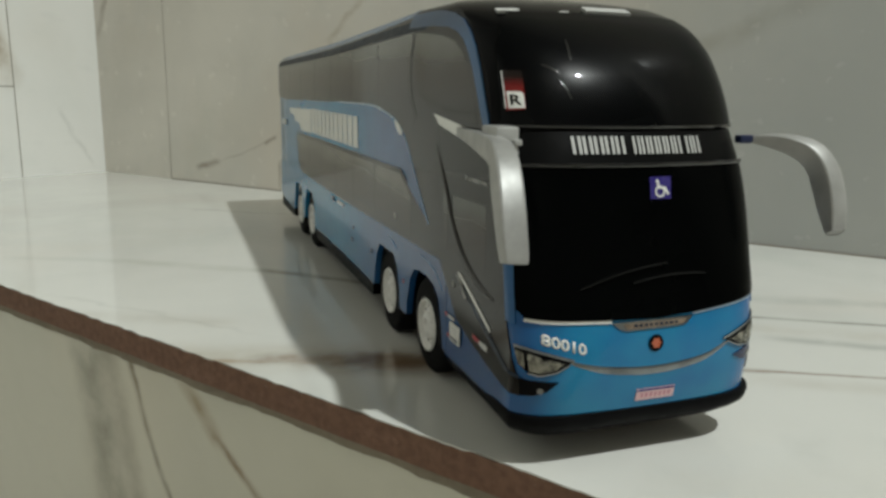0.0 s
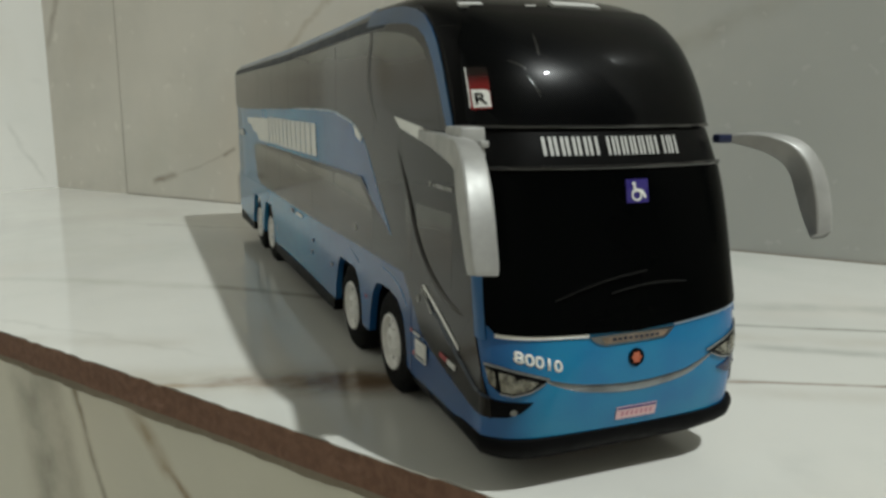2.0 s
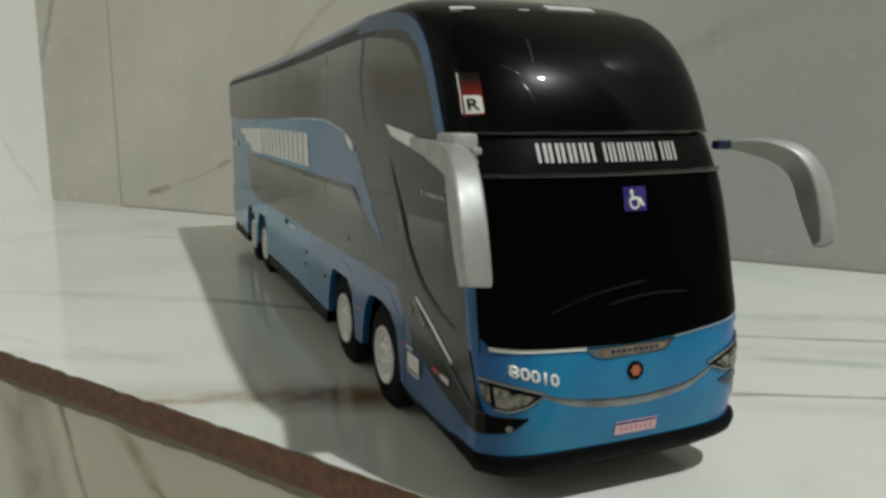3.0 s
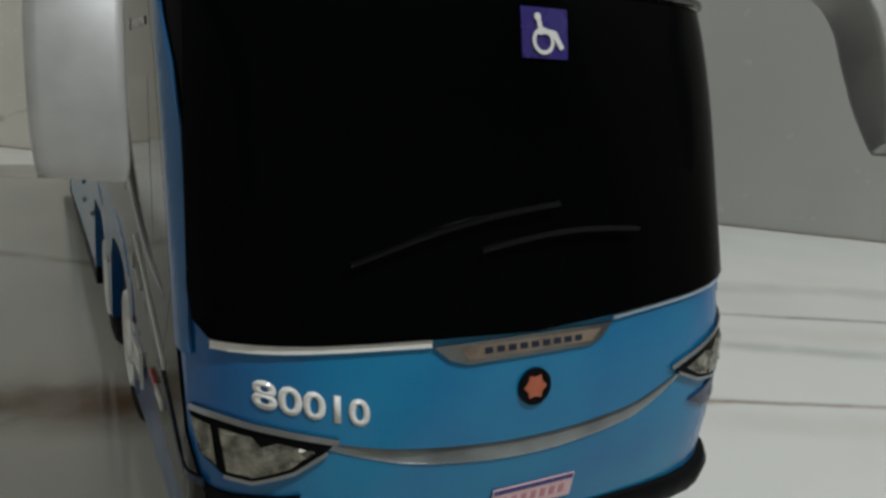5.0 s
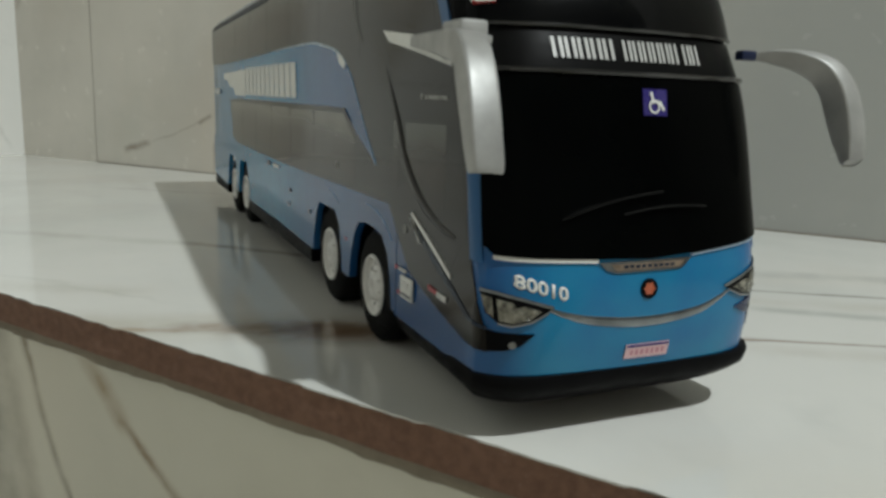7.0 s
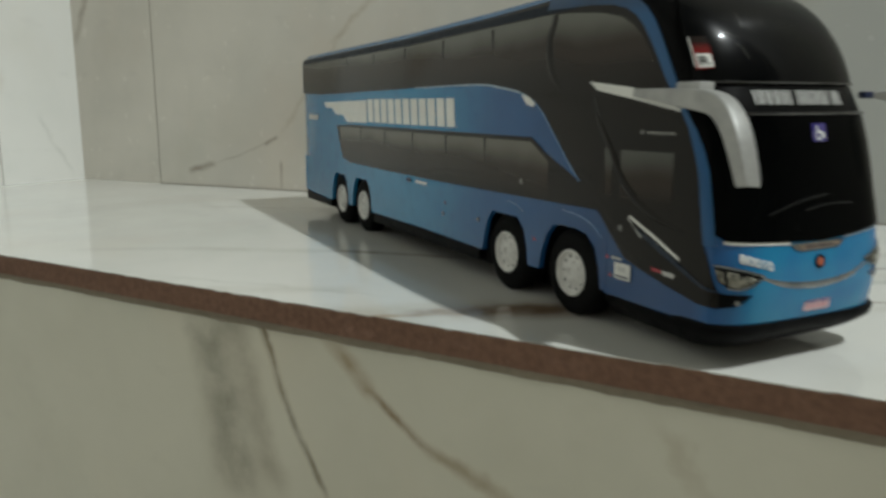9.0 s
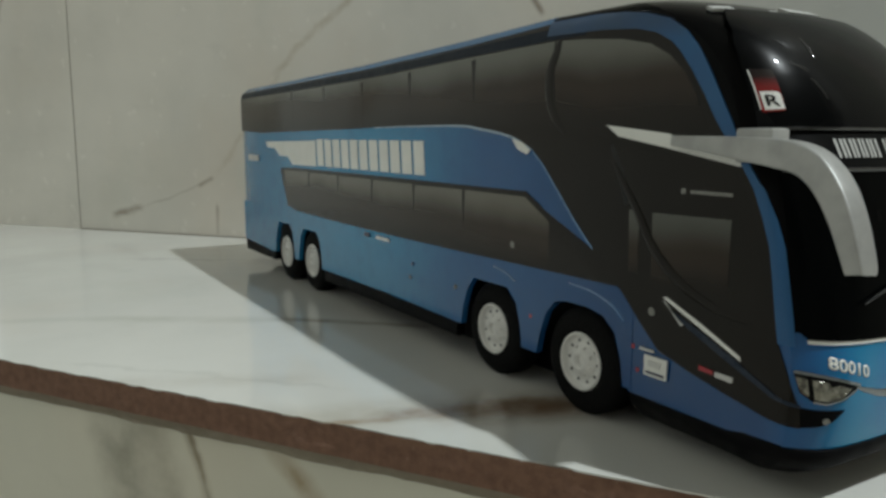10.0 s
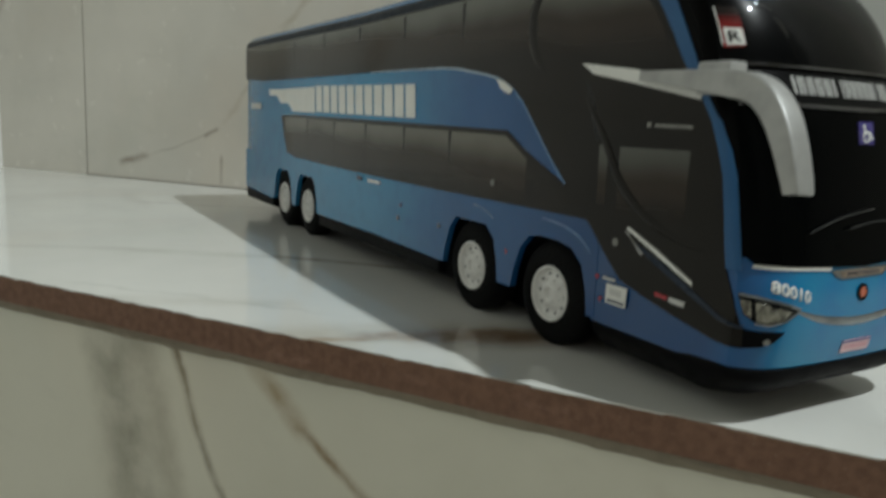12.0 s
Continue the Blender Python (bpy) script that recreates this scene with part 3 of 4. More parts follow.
# ---- the coach ----
coach = tagged(new("toy_bus"), "blue double-deck toy coach with black windscreen standing on the ledge", "toy bus")


def shell(levels, back):
    """The cab's skin between level outlines, closed behind."""
    bm = bmesh.new()
    us = [0, 0.2, 0.4, 0.55, 0.68, 0.78, 0.85, 0.90, 0.94, 0.97, 0.985, 0.995, 1.0]
    rings = []
    for z in levels:
        right = [(u * half(z), nose_y(z) + cheek(z) * bow(u, z)) for u in us]
        start = right[-1][1]
        right += [(cab_width(start + (back - start) * k / 10, z), start + (back - start) * k / 10) for k in range(1, 11)]
        ring = [(-x, y) for x, y in right[:0:-1]] + right
        rings.append([bm.verts.new((x, y, z)) for x, y in ring])
    for a, b in zip(rings, rings[1:]):
        for k in range(len(a) - 1):
            bm.faces.new((a[k], a[k + 1], b[k + 1], b[k]))
        bm.faces.new((a[-1], a[0], b[0], b[-1]))
    bm.faces.new(rings[0][::-1])
    bm.faces.new(rings[-1])
    bmesh.ops.recalc_face_normals(bm, faces=bm.faces[:])
    return bm


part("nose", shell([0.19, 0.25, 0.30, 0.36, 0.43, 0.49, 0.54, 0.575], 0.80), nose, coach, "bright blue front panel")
part("cab", shell([0.576, 0.60, 0.64, 0.70, 0.80, 0.90, 0.97, 1.03, 1.07, 1.10, 1.13, 1.16, 1.19, 1.22, 1.26, 1.30, 1.34, 1.38, 1.42, 1.45, 1.48, 1.51, 1.54, 1.57, 1.595, 1.615, 1.632, 1.648, 1.66, 1.67, 1.68], CAB_END), cab_black, coach, "black cab shell")


def hull():
    """The long box behind the cab with rounded roof edges and a slightly bowed tail."""
    bm = bmesh.new()
    rings = []
    rows = [(1.346, 0), (1.6, 0), (2.0, 0), (2.6, 0), (3.3, 0), (4.0, 0), (4.7, 0), (5.3, 0), (REAR - 0.07, 0), (REAR - 0.03, 0.012), (REAR - 0.008, 0.035), (REAR, 0.06)]
    for y, inset in rows:
        top = float(np.interp(y, ROOF_Y, ROOF_Z))
        side = [(0.5 - inset, 0.46), (0.5 - inset, 0.8), (0.5 - inset, 1.1), (0.5 - inset, top - 0.09)]
        for k in range(1, 9):
            z = top - 0.09 + 0.09 * k / 8
            side.append((0.5 - inset - 0.036 * (k / 8) ** 1.8, z - inset * 0.3 * k / 8))
        side += [(0.442 - inset, top + 0.012 - inset * 0.5), (0.405 - inset, top + 0.02 - inset * 0.5), (0.2, top + 0.026 - inset * 0.5)]
        ring = side + [(-x, z) for x, z in side[::-1]]
        rings.append([bm.verts.new((x, y, z)) for x, z in ring])
    for a, b in zip(rings, rings[1:]):
        for k in range(len(a)):
            j = (k + 1) % len(a)
            bm.faces.new((a[k], a[j], b[j], b[k]))
    bm.faces.new(rings[0])
    bm.faces.new(rings[-1][::-1])
    bmesh.ops.recalc_face_normals(bm, faces=bm.faces[:])
    return bm


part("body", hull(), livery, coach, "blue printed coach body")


def roof_surface(x, y):
    top = float(np.interp(y, ROOF_Y, ROOF_Z))
    z = top + float(np.interp(abs(x), [0, 0.2, 0.405, 0.442, 0.460], [0.027, 0.026, 0.02, 0.012, 0.0]))
    return Vector((x, y, z)), Vector((0.4 * x, 0, 1)).normalized()


part("roof", laid(outline([(-0.455, 1.345), (0.455, 1.345), (0.455, REAR - 0.08), (-0.455, REAR - 0.08)]), roof_surface, 0.005, 0.01, (0.0755, 0.4)), roof_blue, coach, "pale blue-grey roof")
under = slab(((-0.31, 0.5, 0.05), (0.31, 5.6, 0.52)))
part("chassis", under, black, coach)

HUB_Z = 0.228
# Outlines on the flank are pairs of distance from the nose and height.
AXLES = [1.10, 1.745, 4.14, 4.695]
ARCH = [(-0.27, 0.0), (-0.255, 0.10), (-0.22, 0.20), (-0.15, 0.258), (-0.05, 0.275), (0.07, 0.275), (0.15, 0.26), (0.21, 0.20), (0.255, 0.09), (0.275, 0.0)]
SKIRT = 0.20


def arch_line(at, narrow=1.0):
    return [(at + dy * narrow, SKIRT + dz) for dy, dz in ARCH]


lower = [(0.785, SKIRT)] + arch_line(AXLES[0]) + arch_line(AXLES[1], 0.96) + [(2.9, SKIRT + 0.01)] + arch_line(AXLES[2], 0.88) + arch_line(AXLES[3], 0.84) + [(5.0, SKIRT - 0.01), (REAR - 0.02, SKIRT + 0.02), (REAR - 0.02, 0.57), (0.9, 0.60), (0.785, 0.545)]
PILLAR_IN = [(0.164, 0.53), (0.180, 0.617), (0.197, 0.728), (0.215, 0.829), (0.244, 0.911), (0.285, 1.003), (0.330, 1.068), (0.408, 1.166), (0.452, 1.225), (0.507, 1.31), (0.565, 1.39), (0.615, 1.452), (0.662, 1.495), (0.735, 1.532), (0.837, 1.556), (1.006, 1.570), (1.339, 1.578)]
PILLAR_OUT = [(0.112, 0.53), (0.128, 0.617), (0.152, 0.728), (0.174, 0.829), (0.204, 0.911), (0.250, 1.003), (0.300, 1.068), (0.358, 1.166), (0.390, 1.225), (0.442, 1.31), (0.490, 1.39), (0.540, 1.465), (0.600, 1.525), (0.680, 1.575), (0.790, 1.605), (0.90, 1.622), (1.06, 1.633), (1.339, 1.637)]
BAND_TOP = [(5.775, 1.205), (5.18, 1.187), (3.99, 1.200), (3.19, 1.210), (2.78, 1.216), (2.1, 1.215), (1.84, 1.195), (1.585, 1.159), (1.423, 1.104), (1.354, 1.049), (1.135, 0.822), (1.018, 0.717)]
BAND_LOW = [(1.318, 0.843), (1.468, 0.921), (2.1, 0.921), (3.2, 0.921), (4.40, 0.917), (4.74, 0.904)]
SILL = [(4.70, 0.80), (4.62, 0.66), (4.54, 0.61), (4.40, 0.586), (3.65, 0.576), (2.76, 0.574), (2.08, 0.578), (1.55, 0.584), (0.863, 0.591), (0.754, 0.482), (0.652, 0.389), (0.516, 0.350), (0.363, 0.315), (0.185, 0.280), (0.09, 0.276), (0.09, 0.33), (0.12, 0.43)]
dark = BAND_TOP + BAND_LOW + SILL + PILLAR_IN + [(1.3405, 1.60), (1.3405, 1.628), (1.965, 1.600), (3.2, 1.567), (5.60, 1.541), (5.775, 1.535)]
POSTS_UP = [1.25, 1.90, 2.55, 3.175, 3.80, 4.44, 5.07, 5.72]
POSTS_LOW = [1.48, 1.986, 2.51, 3.05, 3.58, 4.12, 4.60]
STEP = (0.08, 0.02, 1)


def roof_line(y):
    return float(np.interp(y, [1.29, 1.965, 3.2, 5.63], [1.555, 1.54, 1.508, 1.487]))


def band_line(y):
    return float(np.interp(y, [p[0] for p in BAND_TOP[::-1]][3:], [p[1] for p in BAND_TOP[::-1]][3:]))


def letter_blocks(count, a0, a1, low, high, gap, slant=0.0, wall=0.0):
    """A row of plain letter-sized blocks; wall leaves a window in each."""
    out = []
    wide = (a1 - a0) / count
    for k in range(count):
        left, right = a0 + wide * (k + gap / 2), a0 + wide * (k + 1 - gap / 2)
        out.append((left, right, low, high, slant * abs(wide), wall * abs(wide)))
    return out


def twin_bars(left, right, low, high, stroke):
    """Two upright plain bars in a letter-sized space."""
    bm = bmesh.new()
    w = (right - left) * stroke
    for a, b in ((left, left + w), (right - w, right)):
        bm.faces.new([bm.verts.new((x, y, 0)) for x, y in ((a, low), (b, low), (b, high), (a, high))])
    return bm


def block(left, right, low, high, slant, wall):
    if not wall:
        return outline([(left, low), (right, low), (right + slant, high), (left + slant, high)])
    bm = bmesh.new()
    sx = math.copysign(wall, right - left)
    ring = [(left, low), (right, low), (right + slant, high), (left + slant, high)]
    hole = [(left + sx, low + wall), (right - sx, low + wall), (right - sx + slant, high - wall), (left + sx + slant, high - wall)]
    a, b = ([bm.verts.new((x, y, 0)) for x, y in some] for some in (ring, hole))
    for k in range(4):
        j = (k + 1) % 4
        bm.faces.new((a[k], a[j], b[j], b[k]))
    return bm


CREASE_UP = [(1.245, 1.566), (1.272, 1.51), (1.315, 1.43), (1.318, 1.338), (1.275, 1.241), (1.205, 1.175)]
CREASE_DOOR = [(0.928, 1.085), (0.855, 0.99), (0.775, 0.885), (0.710, 0.784), (0.637, 0.709), (0.538, 0.644), (0.403, 0.593), (0.266, 0.571)]


def bead(points, surface, wide, high, lift=0.004):
    """A smooth raised line laid on a surface, fading at both ends."""
    line = curve_points(points, 5)
    bm = bmesh.new()
    rings = []
    for k, (a, b) in enumerate(line):
        p, n = surface(a, b)
        q = surface(*line[min(k + 1, len(line) - 1)])[0] - surface(*line[max(k - 1, 0)])[0]
        side = n.cross(q).normalized()
        fade = math.sin(math.pi * (k + 0.4) / len(line)) ** 0.5
        rings.append([bm.verts.new(p + side * (wide * fade * math.cos(t)) + n * (lift + high * fade * math.sin(t))) for t in (i * math.pi / 8 for i in range(9))])
    for r, q in zip(rings, rings[1:]):
        for k in range(8):
            bm.faces.new((r[k], r[k + 1], q[k + 1], q[k]))
    bmesh.ops.recalc_face_normals(bm, faces=bm.faces[:])
    return bm


for sign in (-1, 1):
    flank = on_flank(sign)

    def lay(name, points, material, parent, lift=0.006, skirt=0.012, label="", step=STEP):
        return part(name, laid(outline(points), flank, lift, skirt, step), material, parent, label)

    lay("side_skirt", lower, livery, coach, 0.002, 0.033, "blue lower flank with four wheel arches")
    glass = lay("window_band", dark, film, coach, 0.005, 0.010, "dark glossy side glazing film", (0.08, 0.02, 1))
    for a, b in zip(POSTS_UP, POSTS_UP[1:]):
        ys = [a + 0.002 + (b - a - 0.004) * k / 4 for k in range(5)]
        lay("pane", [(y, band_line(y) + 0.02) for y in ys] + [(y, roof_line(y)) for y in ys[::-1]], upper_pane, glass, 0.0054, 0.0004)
        if b < 5.0:
            lay("window_post", [(b - 0.004, roof_line(b) - 0.20), (b + 0.004, roof_line(b) - 0.20), (b + 0.018, roof_line(b) - 0.015), (b - 0.018, roof_line(b) - 0.015)], film, glass, 0.0058, 0.0004)
    ys = [1.10, 1.20, 1.34, 1.65, 1.965, 2.6, 3.2, 4.0, 4.8, 5.63, 5.76]
    lay("roof_gutter", [(y, roof_line(y) + 0.006) for y in ys] + [(y, roof_line(y) + 0.050) for y in ys[::-1]], gutter, coach, 0.0058, 0.0006, "dark seam under the roof edge")
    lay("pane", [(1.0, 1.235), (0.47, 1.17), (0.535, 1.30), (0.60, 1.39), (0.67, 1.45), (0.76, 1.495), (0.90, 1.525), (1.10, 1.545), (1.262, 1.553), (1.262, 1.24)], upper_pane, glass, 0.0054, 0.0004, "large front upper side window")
    for a, b in zip(POSTS_LOW, POSTS_LOW[1:]):
        last = b == POSTS_LOW[-1]
        first = a == POSTS_LOW[0]
        pts = [(a + 0.002, 0.605), (b - 0.002, 0.610), (b - 0.002 + (0.05 if last else 0), 0.893), (a + 0.002, 0.897)]
        if first:
            pts = [(1.30, 0.605), (b - 0.002, 0.605), (b - 0.002, 0.897), (1.475, 0.897), (1.30, 0.80)]
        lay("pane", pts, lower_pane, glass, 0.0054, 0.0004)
        if not last:
            lay("window_post", [(b - 0.004, 0.74), (b + 0.004, 0.74), (b + 0.014, 0.90), (b - 0.014, 0.90)], film, glass, 0.0058, 0.0004)
    door = lay("door", [(0.30, 0.47), (0.60, 0.62), (0.83, 0.90), (0.93, 1.15), (0.62, 1.11), (0.36, 1.06), (0.285, 0.93), (0.225, 0.74), (0.19, 0.60)], film, coach, 0.0053, 0.0003, "dark passenger door")
    # Paler band paints in the light caught by the door's ridge.
    lay("door_strip", band(curve_points([(0.93, 1.135), (0.875, 1.03), (0.84, 0.91)], 3), 0.035), lit_film, door, 0.0057, 0.0004)
    lay("pane", [(0.36, 0.64), (0.70, 0.64), (0.704, 0.892), (0.36, 0.897)], door_pane, door, 0.0057, 0.0004, "grey door window")
    lay("pane", [(0.767, 0.66), (0.815, 0.66), (0.821, 0.894), (0.767, 0.897)], door_pane, door, 0.0057, 0.0004)
    lay("door_lettering", [(0.36, 0.972), (0.535, 0.972), (0.535, 0.984), (0.36, 0.984)], stud_grey, door, 0.007, 0.002)
    lay("door_lettering", [(0.555, 0.97), (0.575, 0.97), (0.575, 0.988), (0.555, 0.988)], stud_grey, door, 0.007, 0.002)
    lay("pillar_stripe", PILLAR_OUT + PILLAR_IN[::-1], stripe_blue, coach, 0.0065, 0.005, "blue stripe curving round the windscreen", (0.02, 0.025, 1))
    lay("spear", [(0.962, 1.208), (0.646, 1.176), (0.339, 1.093), (0.336, 1.070), (0.656, 1.127), (0.893, 1.166)], white, coach, 0.010, 0.006, "white pointed trim on the cab side")
    lay("lower_spear", [(0.634, 0.590), (0.619, 0.597), (0.46, 0.532), (0.298, 0.456), (0.294, 0.440), (0.46, 0.514)], white, coach, 0.009, 0.005, "white slanted trim line")
    lay("lower_spear", [(0.632, 0.580), (0.617, 0.575), (0.545, 0.505), (0.535, 0.510)], faded, coach, 0.013, 0.010)
    lay("cab_stripe", [(0.605, 0.555), (0.45, 0.50), (0.302, 0.432), (0.16, 0.365), (0.09, 0.352), (0.09, 0.342), (0.17, 0.352), (0.33, 0.419), (0.51, 0.498)], slate, coach, 0.008, 0.004, "thin slate stripe towards the headlamp")
    lay("band_trim", band(curve_points([(3.0, 1.214), (2.1, 1.217), (1.84, 1.198), (1.585, 1.162), (1.43, 1.106)], 3), 0.012), light_trim, coach, 0.007, 0.003)
    lay("band_trim", band([(1.425, 1.10), (1.354, 1.047), (1.135, 0.822), (1.02, 0.719)], 0.007, False), trim_highlight_blue, coach, 0.007, 0.003)
    lay("trim_flash", [(1.575, 1.152), (1.50, 1.140), (1.44, 1.105), (1.462, 1.085), (1.53, 1.105)], white, coach, 0.008, 0.004, "cream flash at the end of the blue band")
    wing = lay("wing_emblem", [(5.098, 1.113), (3.98, 1.130), (3.975, 0.944), (4.465, 0.942), (4.571, 1.002), (4.762, 1.005), (4.876, 1.064), (5.053, 1.065)], white, coach, 0.004, 0.003, "white feathered wing shape")
    for blk in letter_blocks(11, 3.955, 2.37, 0.950, 1.138, 0.18, 0.12):
        part("emblem_block", laid(block(*blk), flank, 0.004, 0.003, (0, 0)), white, wing)
    lay("rear_label", [(5.586, 0.995), (5.30, 0.995), (5.30, 0.945), (5.586, 0.945)], faded, coach, 0.008, 0.004)
    lay("side_label", [(2.99, 0.550), (2.81, 0.550), (2.81, 0.532), (2.99, 0.532)], white, coach, 0.010, 0.005)
    lay("side_label", [(3.16, 0.556), (3.08, 0.556), (3.08, 0.53), (3.16, 0.53)], navy, coach, 0.010, 0.005)
    for y, z, r in ((1.562, 0.669, 0.016), (0.688, 0.528, 0.016)):
        part("side_stud", laid(disc(y, z, r, 12), flank, 0.008, 0.005, (0, 0)), stud_grey, coach)
    for y, z in ((2.52, 0.44), (2.55, 0.36), (2.06, 0.385)):
        part("side_stud", laid(disc(y, z, 0.011, 10), flank, 0.008, 0.006, (0, 0)), stud_grey if y != 2.52 else navy, coach)
    sticker = lay("sticker", [(0.712, 0.362), (0.601, 0.363), (0.603, 0.285), (0.712, 0.285)], white, coach, 0.012, 0.006, "small white sticker with dark lines")
    lay("sticker_line", [(0.69, 0.345), (0.63, 0.345), (0.63, 0.322), (0.69, 0.322)], faded, sticker, 0.014, 0.003)
    lay("sticker_line", [(0.700, 0.303), (0.612, 0.303), (0.612, 0.294), (0.700, 0.294)], navy, sticker, 0.014, 0.003)
    lay("small_label", [(0.739, 0.385), (0.669, 0.385), (0.669, 0.374), (0.739, 0.374)], faded, coach, 0.010, 0.004)
    for y, z in ((0.778, 0.376), (0.752, 0.290), (1.42, 0.36)):
        part("red_mark", laid(disc(y, z, 0.009, 10), flank, 0.004, 0.002, (0, 0)), red, coach)
    lay("side_marker", [(0.46, 0.385), (0.40, 0.380), (0.40, 0.366), (0.46, 0.368)], red, coach, 0.010, 0.004, "red side marker")
    lay("side_marker", [(0.392, 0.380), (0.318, 0.378), (0.322, 0.358), (0.392, 0.362)], faded, coach, 0.010, 0.004, "pale side marker")
    for a, b in ((2.05, 3.86), (4.95, 5.74)):
        lay("black_sill", [(a, 0.125), (b, 0.125), (b, SKIRT + 0.004), (a, SKIRT + 0.004)], black, coach, 0.0, 0.05)
    # The arch edge's highlight is painted as thin pale lines.
    lay("arch_highlight", band(curve_points([(1.16, 0.555), (1.02, 0.545), (0.90, 0.51), (0.83, 0.46)], 3), 0.007), trim_highlight_blue, coach, 0.004, 0.003, "painted highlight along the wheel arch")
    lay("arch_highlight", band(curve_points([(1.72, 0.545), (1.62, 0.53), (1.54, 0.50)], 3), 0.006), trim_highlight_blue, coach, 0.004, 0.003)
    lay("window_post", band(curve_points([(1.278, 1.56), (1.295, 1.40), (1.27, 1.26)], 3), 0.022), film, glass, 0.0058, 0.0004)
    for crease in (CREASE_UP, CREASE_DOOR):
        part("body_crease", bead(crease, flank, *((0.022, 0.010) if crease is CREASE_DOOR else (0.030, 0.004))), film, glass, "raised moulded crease of the cab side")
    lay("band_tip", [(1.352, 1.044), (1.135, 0.824), (1.02, 0.720), (1.318, 0.843), (1.352, 0.861)], livery, coach, 0.005, 0.004, "pointed end of the blue band")

# Nose: windscreens, display strip, lamps and trim.
SCREEN_LOW = [(-0.490, 0.62), (-0.487, 0.580), (-0.470, 0.556), (-0.34, 0.550), (-0.178, 0.543), (0, 0.537), (0.178, 0.549), (0.34, 0.566), (0.455, 0.580), (0.480, 0.596), (0.486, 0.63)]


def front(name, points, material, parent, lift=0.006, skirt=0.012, label="", step=(0.03, 0.03)):
    return part(name, laid(outline(points), on_front, lift, skirt, step), material, parent, label)


screen = front("lower_windscreen", SCREEN_LOW + [(0.482, 0.80), (0.470, 1.052), (-0.470, 1.052), (-0.484, 0.80)], shield, coach, 0.010, 0.02, "glossy black lower windscreen")
strip = front("destination_strip", [(-0.475, 1.066), (0.475, 1.066), (0.473, 1.178), (-0.473, 1.178)], display, coach, 0.006, 0.02, "matt black destination display")
dome = front("upper_windscreen", [(-0.472, 1.192), (0.472, 1.192), (0.462, 1.36), (0.445, 1.46), (0.40, 1.55), (0.36, 1.585), (-0.36, 1.585), (-0.40, 1.55), (-0.445, 1.46), (-0.462, 1.36)], black_dome, coach, 0.016, 0.03, "glossy black domed upper windscreen")
for count, a0, a1 in ((5, -0.284, -0.084), (6, -0.057, 0.149), (2, 0.167, 0.235)):
    for blk in letter_blocks(count, a0, a1, 1.098, 1.156, 0.18):
        part("display_bar", laid(twin_bars(*blk[:4], 0.31), on_front, 0.009, 0.002, (0, 0)), letters, strip)
for scratch in ([(-0.338, 1.392), (-0.31, 1.381), (-0.285, 1.365)], [(-0.292, 1.345), (-0.273, 1.315), (-0.259, 1.277)], [(-0.219, 1.48), (-0.225, 1.439), (-0.23, 1.407)]):
    part("scratch", bead(scratch, on_front, 0.0045, 0.0022, 0.0155), gloss_black, dome, "raised scratch in the gloss")
sign_plate = front("access_sign", [(-0.012, 0.945), (0.072, 0.945), (0.076, 1.020), (-0.010, 1.020)], violet, coach, 0.013, 0.004, "violet access sign with white wheel symbol")
part("sign_wheel", laid(disc(0.026, 0.970, 0.020, 20, 0.014), on_front, 0.016, 0.002, (0, 0)), white, sign_plate)
front("sign_bar", [(0.018, 0.979), (0.026, 0.979), (0.024, 1.000), (0.016, 1.000)], white, sign_plate, 0.016, 0.002)
front("sign_bar", [(0.020, 0.982), (0.044, 0.978), (0.056, 0.958), (0.064, 0.961), (0.050, 0.986), (0.020, 0.989)], white, sign_plate, 0.016, 0.002)
part("sign_dot", laid(disc(0.018, 1.005, 0.006, 10), on_front, 0.016, 0.002, (0, 0)), white, sign_plate)
decal = front("red_decal", [(-0.456, 1.238), (-0.4075, 1.242), (-0.400, 1.370), (-0.450, 1.372)], red_fade, coach, 0.018, 0.003, "red decal fading to black")
tag = front("white_tag", [(-0.450, 1.244), (-0.408, 1.246), (-0.407, 1.292), (-0.412, 1.299), (-0.449, 1.300)], white, decal, 0.020, 0.002, "white square with a black letter R")
# White strip that paints in the glint along the decal's left side.
front("decal_glint", band([(-0.457, 1.245), (-0.4545, 1.31), (-0.4515, 1.37)], 0.0025, False), white, decal, 0.019, 0.002, "", (0, 0))
front("badge", [(-0.176, 0.531), (0.154, 0.534), (0.130, 0.511), (0.108, 0.502), (-0.118, 0.499), (-0.148, 0.508)], chrome, coach, 0.005, 0.006, "silver trapezoid badge under the windscreen")
badge_plate = front("badge_plate", [(-0.135, 0.525), (0.128, 0.527), (0.110, 0.509), (-0.118, 0.506)], bronze, coach, 0.0062, 0.0012)
for blk in letter_blocks(9, -0.095, 0.092, 0.5120, 0.5215, 0.32):
    part("badge_bar", laid(block(*blk), on_front, 0.0068, 0.0005, (0, 0)), slate, badge_plate)
front("screen_trim", band([(-0.472, 0.549), (-0.40, 0.547), (-0.34, 0.545), (-0.25, 0.541), (-0.178, 0.537)], 0.012, False), white, coach, 0.006, 0.006, "white lip under the windscreen")
front("screen_trim", band([(0.156, 0.541), (0.25, 0.551), (0.34, 0.560), (0.455, 0.573)], 0.006, False), light_trim, coach, 0.006, 0.006)
emblem = part("round_emblem", laid(disc(0.0, 0.449, 0.030, 28), on_front, 0.004, 0.003, (0, 0)), black, coach, "black round emblem with an orange star shape")
